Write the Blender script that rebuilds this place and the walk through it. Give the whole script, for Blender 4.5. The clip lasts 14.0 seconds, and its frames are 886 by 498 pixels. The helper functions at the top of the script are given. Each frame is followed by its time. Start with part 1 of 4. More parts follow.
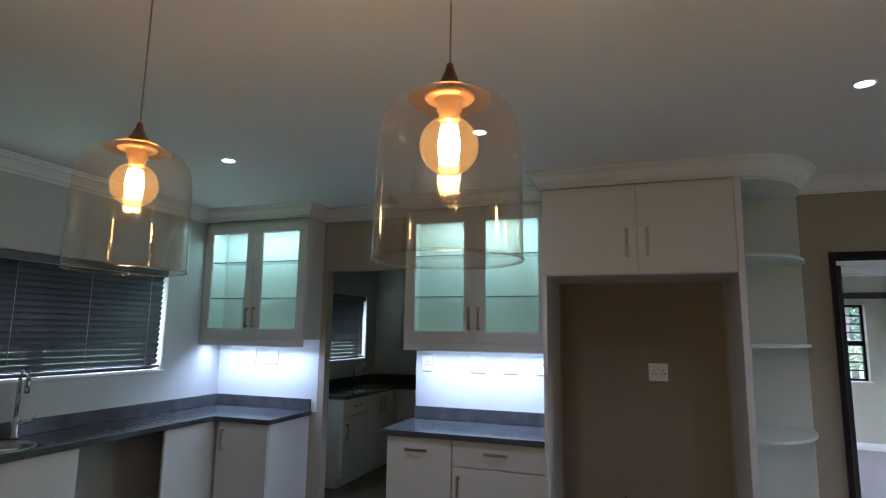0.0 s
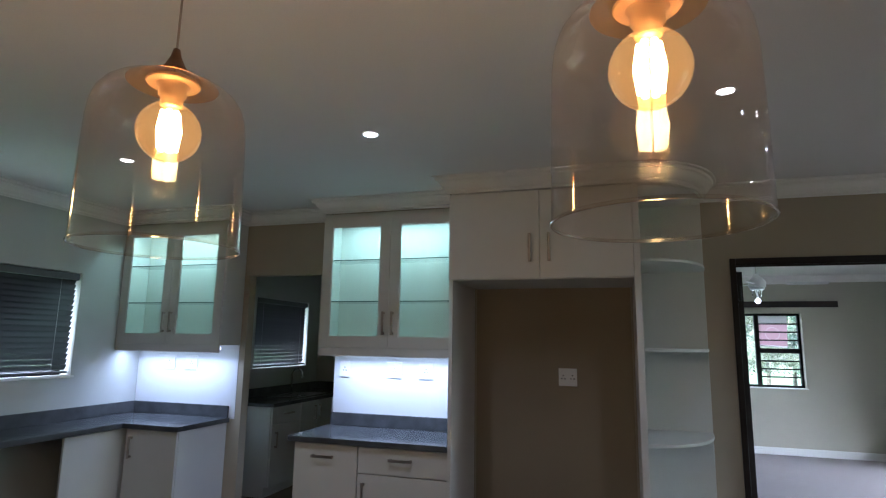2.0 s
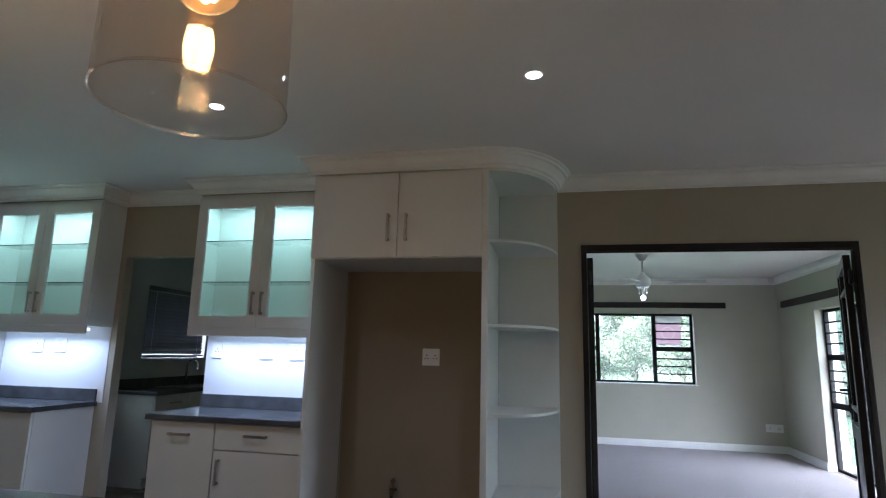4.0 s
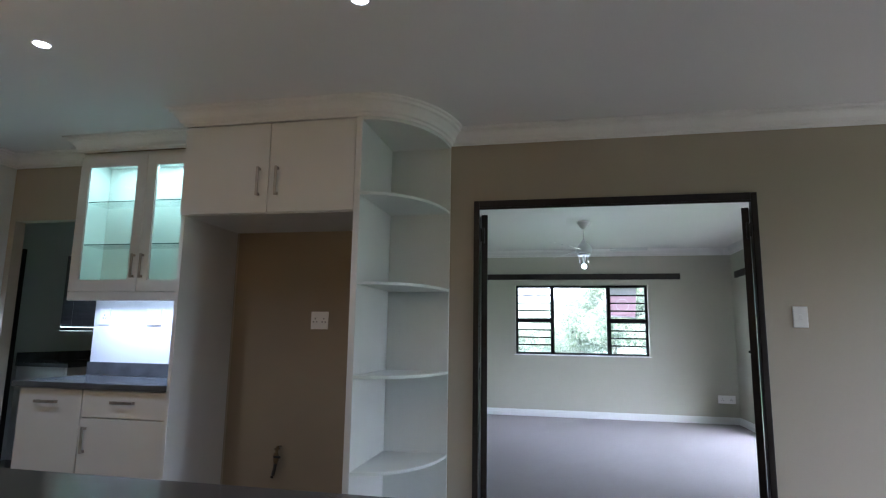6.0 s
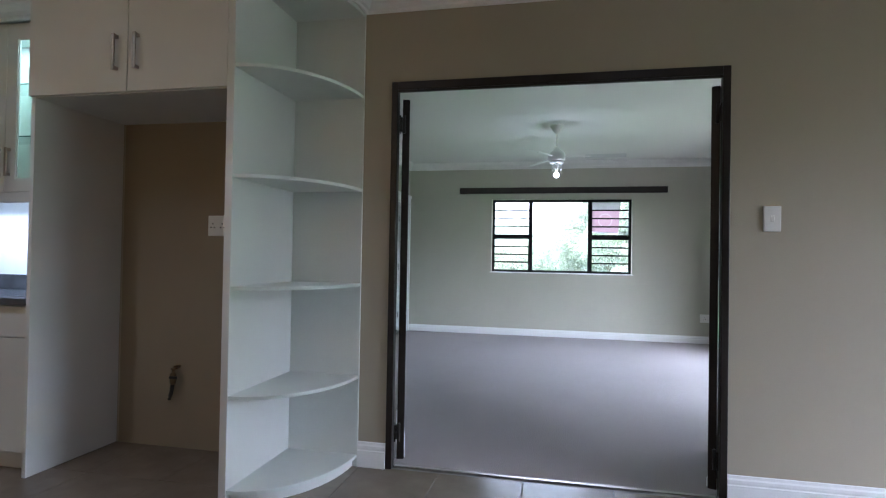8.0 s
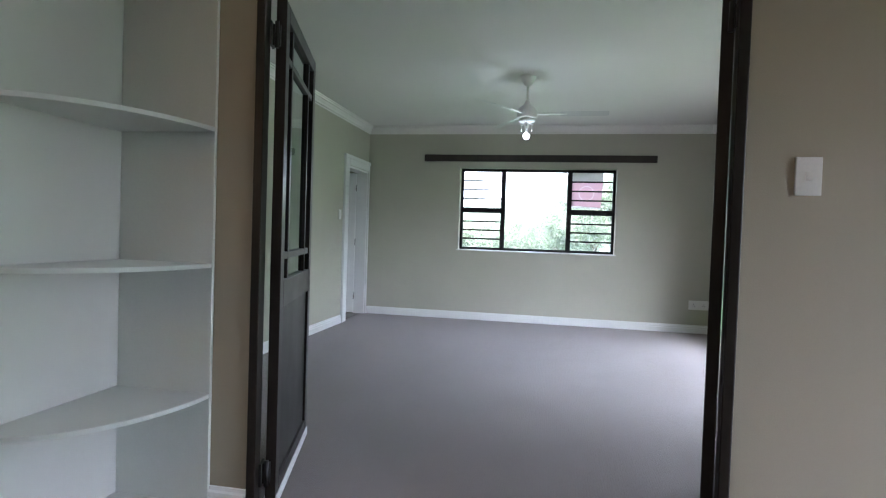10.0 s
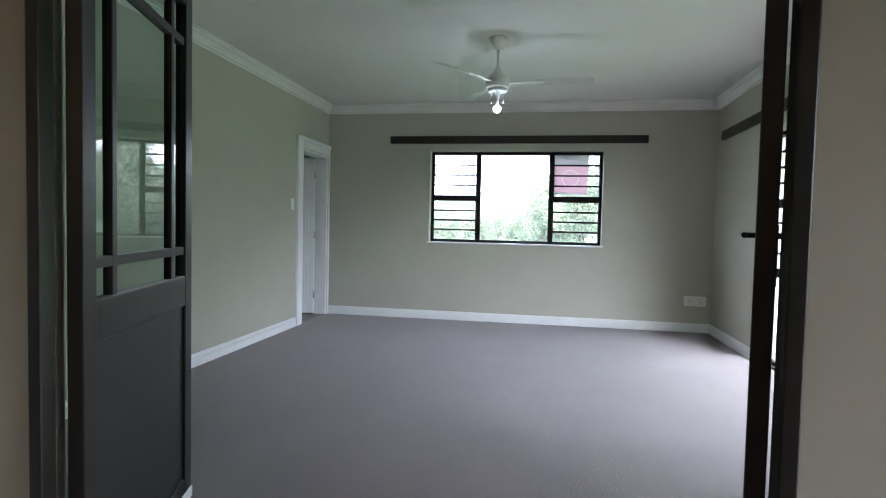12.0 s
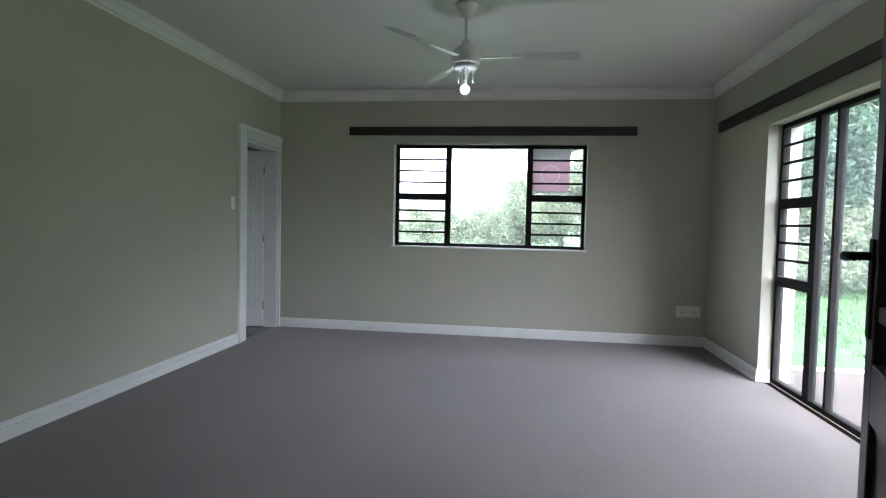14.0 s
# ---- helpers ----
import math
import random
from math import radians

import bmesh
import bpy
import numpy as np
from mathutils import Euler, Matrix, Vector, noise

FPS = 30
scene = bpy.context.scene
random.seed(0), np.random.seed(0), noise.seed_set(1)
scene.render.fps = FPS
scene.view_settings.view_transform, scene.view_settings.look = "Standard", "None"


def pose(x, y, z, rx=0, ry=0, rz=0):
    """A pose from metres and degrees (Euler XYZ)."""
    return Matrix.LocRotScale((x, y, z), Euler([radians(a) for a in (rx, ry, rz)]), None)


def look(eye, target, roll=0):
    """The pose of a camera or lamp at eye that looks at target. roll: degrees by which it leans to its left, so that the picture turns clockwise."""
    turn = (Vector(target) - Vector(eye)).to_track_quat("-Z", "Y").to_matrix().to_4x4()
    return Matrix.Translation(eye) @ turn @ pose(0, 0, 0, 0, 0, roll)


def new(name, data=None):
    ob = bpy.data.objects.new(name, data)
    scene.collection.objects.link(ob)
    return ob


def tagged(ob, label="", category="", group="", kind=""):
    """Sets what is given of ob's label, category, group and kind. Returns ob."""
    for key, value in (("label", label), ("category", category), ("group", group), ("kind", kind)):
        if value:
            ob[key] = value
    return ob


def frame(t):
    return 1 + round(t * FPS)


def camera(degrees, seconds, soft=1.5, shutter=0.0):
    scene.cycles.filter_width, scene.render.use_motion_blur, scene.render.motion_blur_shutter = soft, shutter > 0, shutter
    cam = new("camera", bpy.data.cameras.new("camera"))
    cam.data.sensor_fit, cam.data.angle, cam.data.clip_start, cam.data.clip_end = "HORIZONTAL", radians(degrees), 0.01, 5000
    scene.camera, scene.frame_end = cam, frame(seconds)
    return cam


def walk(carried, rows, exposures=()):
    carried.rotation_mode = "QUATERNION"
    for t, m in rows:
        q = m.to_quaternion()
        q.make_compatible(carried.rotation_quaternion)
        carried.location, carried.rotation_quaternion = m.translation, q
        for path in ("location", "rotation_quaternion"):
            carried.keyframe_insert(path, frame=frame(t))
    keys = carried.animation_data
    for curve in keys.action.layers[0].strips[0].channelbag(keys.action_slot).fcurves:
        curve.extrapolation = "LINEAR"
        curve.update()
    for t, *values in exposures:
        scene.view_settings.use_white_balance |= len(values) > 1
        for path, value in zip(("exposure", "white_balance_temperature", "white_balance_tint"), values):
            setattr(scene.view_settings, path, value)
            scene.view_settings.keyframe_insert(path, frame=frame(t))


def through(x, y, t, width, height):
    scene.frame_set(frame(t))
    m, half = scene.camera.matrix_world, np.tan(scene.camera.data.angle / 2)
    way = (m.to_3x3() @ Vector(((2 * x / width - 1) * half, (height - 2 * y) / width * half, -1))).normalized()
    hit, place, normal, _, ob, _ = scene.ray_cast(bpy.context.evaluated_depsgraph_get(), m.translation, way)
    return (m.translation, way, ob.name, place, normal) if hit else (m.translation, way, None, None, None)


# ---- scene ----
cam = camera(76.5, 14.0, soft=1.2)
EXPOSURE = [(0.0, 4.64, 5300, 16.5), (3.0, 4.53, 5300, 16.5), (5.5, 4.87, 5300, 16.5), (8.0, 4.95, 5350, 16), (11.0, 4.78, 5620, 15.5), (12.5, 4.6, 5600, 14.5), (14.0, 4.15, 5750, 14)]
FAN_ANGLES = (358, 118, 239)
PATH = [
    (0, (0.505, 0.506, 1.582), (-0.158, 2.37, 1.873), 0.8),
    (0.5, (0.622, 0.501, 1.574), (-0.033, 2.367, 1.871), 0.9),
    (1, (0.728, 0.52, 1.568), (0.086, 2.389, 1.876), 0.8),
    (1.5, (0.82, 0.594, 1.574), (0.204, 2.471, 1.889), 0.8),
    (2, (0.933, 0.669, 1.556), (0.347, 2.554, 1.881), 0.9),
    (2.5, (1.066, 0.699, 1.52), (0.524, 2.595, 1.853), 0.9),
    (3, (1.218, 0.732, 1.507), (0.742, 2.646, 1.842), 1.0),
    (3.2, (1.278, 0.719, 1.48), (0.823, 2.635, 1.829), 1.4),
    (5.3, (1.954, 0.931, 1.268), (1.585, 2.862, 1.636), 0.6),
    (5.5, (2.038, 0.987, 1.274), (1.651, 2.919, 1.619), 0.8),
    (6, (2.192, 1.108, 1.243), (1.792, 3.045, 1.544), 0.9),
    (6.5, (2.315, 1.225, 1.221), (1.896, 3.167, 1.452), 0.9),
    (7, (2.412, 1.413, 1.205), (1.984, 3.36, 1.372), 0.9),
    (7.5, (2.484, 1.589, 1.181), (2.062, 3.541, 1.282), 0.9),
    (8, (2.589, 1.769, 1.165), (2.169, 3.725, 1.193), 1.0),
    (8.2, (2.634, 1.861, 1.163), (2.218, 3.818, 1.168), 1.1),
    (10.3, (2.818, 2.849, 1.155), (2.435, 4.811, 1.091), 1.9),
    (10.5, (2.849, 2.895, 1.156), (2.468, 4.857, 1.084), 1.5),
    (11, (2.872, 3.108, 1.162), (2.495, 5.07, 1.076), 1.2),
    (11.5, (2.874, 3.358, 1.165), (2.501, 5.321, 1.077), 1.3),
    (12, (2.878, 3.563, 1.168), (2.532, 5.531, 1.08), 1.3),
    (12.5, (2.861, 3.748, 1.167), (2.556, 5.723, 1.081), 1.3),
    (13, (2.887, 3.946, 1.183), (2.604, 5.924, 1.096), 1.3),
    (13.5, (2.899, 4.115, 1.183), (2.62, 6.094, 1.097), 1.3),
    (14, (2.88, 4.316, 1.201), (2.611, 6.296, 1.111), 1.3),
]
walk(cam, [(t, look(eye, target, roll)) for t, eye, target, roll in PATH], exposures=EXPOSURE)

# ---- world and sun ----
world = bpy.data.worlds.new("overcast_sky")
scene.world = world
world.use_nodes = True
wn, wl = world.node_tree.nodes, world.node_tree.links
sky = wn.new("ShaderNodeTexSky")
sky.sky_type = "NISHITA"
sky.sun_disc = False
sky.sun_elevation = radians(48)
sky.sun_rotation = radians(180)
sky.dust_density = 4.0
pale = wn.new("ShaderNodeHueSaturation")
pale.inputs["Saturation"].default_value = 0.22
wl.new(sky.outputs[0], pale.inputs["Color"])
wl.new(pale.outputs[0], wn["Background"].inputs["Color"])
wn["Background"].inputs["Strength"].default_value = 0.15
sun_data = bpy.data.lights.new("sun", "SUN")
sun_data.energy = 0.5
sun_data.angle = radians(20)
sun_data.color = (1.0, 0.96, 0.9)
sun = new("sun", sun_data)
sun.matrix_basis = look((3, -12, 19), (3, 7, 0))


def lamp(name, kind, at, energy, color, size=0.05, aim=None, size_y=None, spot=None, spread=180):
    data = bpy.data.lights.new(name, kind)
    data.energy = energy
    data.color = color
    if kind == "AREA":
        data.shape = "RECTANGLE"
        data.size, data.size_y = size, size_y or size
        data.spread = radians(spread)
    else:
        data.shadow_soft_size = size
    if kind == "SPOT":
        data.spot_size, data.spot_blend = radians(spot), 0.6
    ob = new(name, data)
    ob.matrix_basis = look(at, aim or (at[0], at[1], at[2] - 1)) if kind != "POINT" else Matrix.Translation(at)
    return ob


WARM, COOL, SPOTCOL = (1.0, 0.35, 0.25), (0.72, 0.82, 1.0), (0.9, 0.95, 1.0)
PENDANTS = [(-0.645, 1.503, 1.926), (0.185, 1.43, 1.917), (0.985, 1.414, 1.919)]
CEIL = 2.62
WALL_Y = 4.74            # kitchen face of the wall with the double door
DOWNLIGHTS = [(-1.9, 3.25), (-0.27, 3.23), (1.4, 3.15), (3.08, 3.1), (3.08, 1.4)]
for px, py, pz in PENDANTS:
    lamp("pendant_light", "POINT", (px, py, pz), 0.046, WARM, 0.02)
for dx, dy in DOWNLIGHTS:
    lamp("down_light", "SPOT", (dx, dy, CEIL - 0.02), 0.47, SPOTCOL, 0.03, spot=120)
lamp("under_cabinet_left", "AREA", (-2.63, 4.56, 1.455), 0.27, COOL, 0.95, size_y=0.04, spread=150)
lamp("under_cabinet_right", "AREA", (-0.66, 4.56, 1.455), 0.3, COOL, 1.05, size_y=0.04, spread=150)
lamp("cabinet_light_left", "AREA", (-2.63, 4.54, 2.45), 0.15, (0.66, 1.0, 0.83), 0.85, aim=(-2.63, 4.6, 1.5), size_y=0.04)
lamp("cabinet_light_right", "AREA", (-0.66, 4.54, 2.45), 0.165, (0.66, 1.0, 0.83), 0.9, aim=(-0.66, 4.6, 1.5), size_y=0.04)
FAN = (2.5, 8.0)
lamp("fan_light", "POINT", (FAN[0], FAN[1], 2.0), 0.09, (0.85, 0.93, 1.0), 0.03)


# ---- materials ----
def material(name, color, rough=0.6, metal=0.0, vary=0.12, scale=3.0, bump=0.0, bump_scale=120.0, spec=0.5, fine=0.05, per_object=0.0):
    m = bpy.data.materials.new(name)
    m.use_nodes = True
    n, l = m.node_tree.nodes, m.node_tree.links
    b = n["Principled BSDF"]
    b.inputs["Roughness"].default_value = rough
    b.inputs["Metallic"].default_value = metal
    b.inputs["Specular IOR Level"].default_value = spec
    tc = n.new("ShaderNodeTexCoord")
    n1 = n.new("ShaderNodeTexNoise")
    n1.inputs["Scale"].default_value = scale
    n1.inputs["Detail"].default_value = 5
    l.new(tc.outputs["Object"], n1.inputs["Vector"])
    n2 = n.new("ShaderNodeTexNoise")
    n2.inputs["Scale"].default_value = bump_scale
    n2.inputs["Detail"].default_value = 3
    l.new(tc.outputs["Object"], n2.inputs["Vector"])
    r1 = n.new("ShaderNodeMapRange")
    r1.inputs["From Min"].default_value, r1.inputs["From Max"].default_value = 0.3, 0.7
    r1.inputs["To Min"].default_value, r1.inputs["To Max"].default_value = 1 - vary, 1 + vary
    l.new(n1.outputs["Fac"], r1.inputs["Value"])
    r2 = n.new("ShaderNodeMapRange")
    r2.inputs["To Min"].default_value, r2.inputs["To Max"].default_value = 1 - fine, 1 + fine
    l.new(n2.outputs["Fac"], r2.inputs["Value"])
    mul = n.new("ShaderNodeMath")
    mul.operation = "MULTIPLY"
    l.new(r1.outputs[0], mul.inputs[0])
    l.new(r2.outputs[0], mul.inputs[1])
    last = mul
    if per_object:
        oi = n.new("ShaderNodeObjectInfo")
        r3 = n.new("ShaderNodeMapRange")
        r3.inputs["To Min"].default_value, r3.inputs["To Max"].default_value = 1 - per_object, 1 + per_object
        l.new(oi.outputs["Random"], r3.inputs["Value"])
        m2 = n.new("ShaderNodeMath")
        m2.operation = "MULTIPLY"
        l.new(mul.outputs[0], m2.inputs[0])
        l.new(r3.outputs[0], m2.inputs[1])
        last = m2
    sc = n.new("ShaderNodeVectorMath")
    sc.operation = "SCALE"
    sc.inputs[0].default_value = color
    l.new(last.outputs[0], sc.inputs["Scale"])
    l.new(sc.outputs[0], b.inputs["Base Color"])
    rr = n.new("ShaderNodeMapRange")
    rr.inputs["To Min"].default_value, rr.inputs["To Max"].default_value = max(rough - 0.07, 0.02), min(rough + 0.07, 1)
    l.new(n1.outputs["Fac"], rr.inputs["Value"])
    l.new(rr.outputs[0], b.inputs["Roughness"])
    if bump:
        bp = n.new("ShaderNodeBump")
        bp.inputs["Strength"].default_value = bump
        bp.inputs["Distance"].default_value = 0.002
        l.new(n2.outputs["Fac"], bp.inputs["Height"])
        l.new(bp.outputs[0], b.inputs["Normal"])
    return m


def thin_glass(name, tint, base=0.05, rough=0.0, emit=None, veil=0.0, power=5.0, haze=(0.9, 0.85, 0.8)):
    """Clear sheet glass: see-through, with gloss that grows towards grazing views."""
    m = bpy.data.materials.new(name)
    m.use_nodes = True
    n, l = m.node_tree.nodes, m.node_tree.links
    n.remove(n["Principled BSDF"])
    tr, gl, lw, mx = n.new("ShaderNodeBsdfTransparent"), n.new("ShaderNodeBsdfGlossy"), n.new("ShaderNodeLayerWeight"), n.new("ShaderNodeMixShader")
    tr.inputs["Color"].default_value = (*tint, 1)
    gl.inputs["Roughness"].default_value = rough
    lw.inputs["Blend"].default_value = 0.5
    pw, ma = n.new("ShaderNodeMath"), n.new("ShaderNodeMath")
    pw.operation, ma.operation = "POWER", "MULTIPLY_ADD"
    pw.inputs[1].default_value = power
    ma.inputs[1].default_value, ma.inputs[2].default_value = 1 - base, base
    l.new(lw.outputs["Facing"], pw.inputs[0])
    l.new(pw.outputs[0], ma.inputs[0])
    l.new(ma.outputs[0], mx.inputs[0])
    l.new(tr.outputs[0], mx.inputs[1])
    l.new(gl.outputs[0], mx.inputs[2])
    last = mx
    # translucent share, which carries haze over a view and glow in glass
    if veil:
        tl, dm = n.new("ShaderNodeBsdfTranslucent"), n.new("ShaderNodeMixShader")
        tl.inputs["Color"].default_value = (*haze, 1)
        dm.inputs[0].default_value = veil
        l.new(mx.outputs[0], dm.inputs[1])
        l.new(tl.outputs[0], dm.inputs[2])
        last = mx = dm
    if emit:
        em, ad = n.new("ShaderNodeEmission"), n.new("ShaderNodeAddShader")
        em.inputs["Color"].default_value, em.inputs["Strength"].default_value = (*emit[:3], 1), emit[3]
        l.new(mx.outputs[0], ad.inputs[0])
        l.new(em.outputs[0], ad.inputs[1])
        last = ad
    l.new(last.outputs[0], n["Material Output"].inputs["Surface"])
    return m


def glow(name, color, strength):
    m = bpy.data.materials.new(name)
    m.use_nodes = True
    b = m.node_tree.nodes["Principled BSDF"]
    b.inputs["Base Color"].default_value = (*color, 1)
    b.inputs["Emission Color"].default_value = (*color, 1)
    b.inputs["Emission Strength"].default_value = strength
    return m


PAINT = material("taupe_wall_paint", (0.385, 0.34, 0.258), 0.75, vary=0.04, scale=1.2, bump=0.25, bump_scale=220, fine=0.03)
# wall paint turned browner and darker, with the recess's shade in its colour
ALCOVE_SHADE = material("brown_shaded_alcove_paint", (0.27, 0.22, 0.15), 0.8, vary=0.07, scale=1.5, bump=0.25, bump_scale=220, fine=0.03)
PAINT_PALE = material("pale_grey_wall_paint", (0.5, 0.51, 0.49), 0.75, vary=0.04, scale=1.2, bump=0.25, bump_scale=220, fine=0.03)
PAINT_BED = material("grey_beige_wall_paint", (0.455, 0.443, 0.362), 0.7, vary=0.04, scale=1.2, bump=0.25, bump_scale=220, fine=0.03)
CEILING = material("white_ceiling_paint", (0.74, 0.73, 0.71), 0.8, vary=0.03, scale=0.8, bump=0.15, bump_scale=150)
PLASTER = material("white_cornice_plaster", (0.78, 0.77, 0.74), 0.7, vary=0.04, scale=4, bump=0.1)
TRIM = material("white_gloss_trim", (0.78, 0.78, 0.77), 0.35, vary=0.03, scale=5)
CABINET = material("white_satin_cabinet", (0.67, 0.665, 0.64), 0.38, vary=0.03, scale=2.5, bump=0.04, bump_scale=300)
MELAMINE = material("white_melamine", (0.65, 0.675, 0.64), 0.5, vary=0.03, scale=3)
SPLASH = material("white_splash_paint", (0.74, 0.75, 0.76), 0.55, vary=0.03, scale=2, bump=0.1, bump_scale=200)
GRANITE = material("dark_granite", (0.075, 0.079, 0.083), 0.14, vary=0.25, scale=9, fine=0.3, bump_scale=420)
BRONZE = material("dark_bronze_handle", (0.42, 0.38, 0.34), 0.35, metal=1.0, vary=0.15, scale=20)
CHROME = material("brushed_chrome", (0.72, 0.72, 0.72), 0.15, metal=1.0, vary=0.08, scale=15)
STEEL = material("sink_steel", (0.6, 0.61, 0.62), 0.25, metal=1.0, vary=0.1, scale=25)
DARKFRAME = material("dark_brown_frame", (0.02, 0.0155, 0.0125), 0.34, spec=0.35, vary=0.25, scale=6, bump=0.05)
DARKPANEL = material("dark_bronze_panel", (0.016, 0.014, 0.012), 0.4, vary=0.2, scale=5, bump=0.05)
RAILWOOD = material("dark_stained_wood", (0.024, 0.015, 0.011), 0.5, vary=0.3, scale=7, bump=0.1)
ALU = material("dark_aluminium", (0.02, 0.019, 0.018), 0.65, spec=0.06, vary=0.2, scale=8)
SLAT = material("charcoal_blind_slat", (0.1, 0.102, 0.108), 0.45, vary=0.1, scale=4, per_object=0.12)
CORD = material("pale_blind_cord", (0.5, 0.5, 0.48), 0.8)
PLASTIC = material("white_plastic", (0.78, 0.77, 0.74), 0.35, vary=0.02)
BLACKHOLE = material("black_socket_hole", (0.01, 0.01, 0.01), 0.6)
TILE = material("beige_floor_tile", (0.175, 0.14, 0.105), 0.2, vary=0.14, scale=5, fine=0.08, bump=0.02, per_object=0.05)
GROUT = material("grey_grout", (0.2, 0.18, 0.16), 0.9, vary=0.15, scale=10)
BLADE = material("pale_grey_fan_blade", (0.6, 0.6, 0.59), 0.3, vary=0.06)
FANWHITE = material("white_fan_enamel", (0.74, 0.73, 0.71), 0.3, vary=0.03)
BRASS = material("aged_brass", (0.5, 0.3, 0.12), 0.3, metal=1.0, vary=0.15, scale=30)
OLDBRASS = material("tarnished_brass", (0.2, 0.14, 0.08), 0.4, metal=0.8, vary=0.25, scale=30)
POLISHED = material("bright_lamp_brass", (0.52, 0.3, 0.11), 0.5, metal=0.7, vary=0.1, scale=30)
WOODCAP = material("bronze_lamp_cap", (0.16, 0.09, 0.05), 0.4, metal=0.6, vary=0.2, scale=30)
CORDBROWN = material("grey_brown_cable", (0.3, 0.26, 0.23), 0.5)
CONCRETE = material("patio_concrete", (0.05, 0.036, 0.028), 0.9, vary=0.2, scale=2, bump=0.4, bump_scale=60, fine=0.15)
OUTWALL = material("pale_exterior_plaster", (0.7, 0.67, 0.6), 0.85, vary=0.06, scale=2, bump=0.3)
GRASS = material("lawn_grass", (0.028, 0.07, 0.016), 0.9, vary=0.3, scale=1.5, fine=0.35, bump_scale=60)
BARK = material("grey_bark", (0.16, 0.13, 0.1), 0.9, vary=0.3, scale=6, bump=0.6, bump_scale=30)
LEAF = material("pale_green_leaves", (0.13, 0.15, 0.1), 0.6, vary=0.4, scale=1.2, fine=0.3, bump_scale=8)
LEAF_TALL = material("blue_green_leaves", (0.06, 0.095, 0.065), 0.6, vary=0.35, scale=1.2, fine=0.3, bump_scale=8)


def leafy(m, through):
    """Lets light through a leaf material."""
    n, l = m.node_tree.nodes, m.node_tree.links
    tl, mx = n.new("ShaderNodeBsdfTranslucent"), n.new("ShaderNodeMixShader")
    tl.inputs["Color"].default_value = (*through, 1)
    mx.inputs[0].default_value = 0.5
    l.new(n["Principled BSDF"].outputs[0], mx.inputs[1])
    l.new(tl.outputs[0], mx.inputs[2])
    l.new(mx.outputs[0], n["Material Output"].inputs["Surface"])


leafy(LEAF, (0.27, 0.305, 0.2))
leafy(LEAF_TALL, (0.1, 0.17, 0.1))
HILL = material("far_wood", (0.08, 0.105, 0.07), 0.95, vary=0.4, scale=0.3, fine=0.4, bump_scale=3)
GLASS = thin_glass("tinted_door_glass", (0.6, 0.73, 0.68), 0.1)
# bright haze over the garden view, put into the panes as a pale veil
HAZEGLASS = thin_glass("hazy_window_glass", (0.96, 0.98, 0.975), 0.05, veil=0.042, haze=(0.8, 0.9, 0.92))
CABGLASS = thin_glass("cabinet_glass", (0.95, 0.985, 0.97), 0.03)
SHELFGLASS = thin_glass("green_glass_shelf", (0.95, 0.98, 0.97), 0.06)
SHELFEDGE = material("green_glass_edge", (0.03, 0.09, 0.075), 0.2)
# bulb's orange light put into the glass, faintly in shade, strongly in crown
SHADEGLASS = thin_glass("amber_tinted_shade_glass", (0.95, 0.905, 0.85), 0.1, veil=0.003, power=3.4, haze=(1.0, 0.6, 0.35))
SHADETOP = thin_glass("bulb_lit_shade_crown_glass", (1.0, 0.78, 0.5), 0.1, veil=0.4, power=3.0, haze=(1.0, 0.48, 0.15))
BULBGLASS = thin_glass("amber_bulb_glass", (1.0, 0.86, 0.62), 0.08, emit=(1.0, 0.5, 0.14, 0.013), power=2.6)
FILAMENT = glow("bulb_filament", (1.0, 0.7, 0.3), 2.4)
LEDGLOW = glow("white_led", (0.92, 0.97, 1.0), 2.0)
LEDSTRIP = glow("white_led_strip", (0.85, 0.95, 1.0), 0.12)
FANBULB = glow("fan_bulb_glow", (0.9, 0.96, 1.0), 0.6)


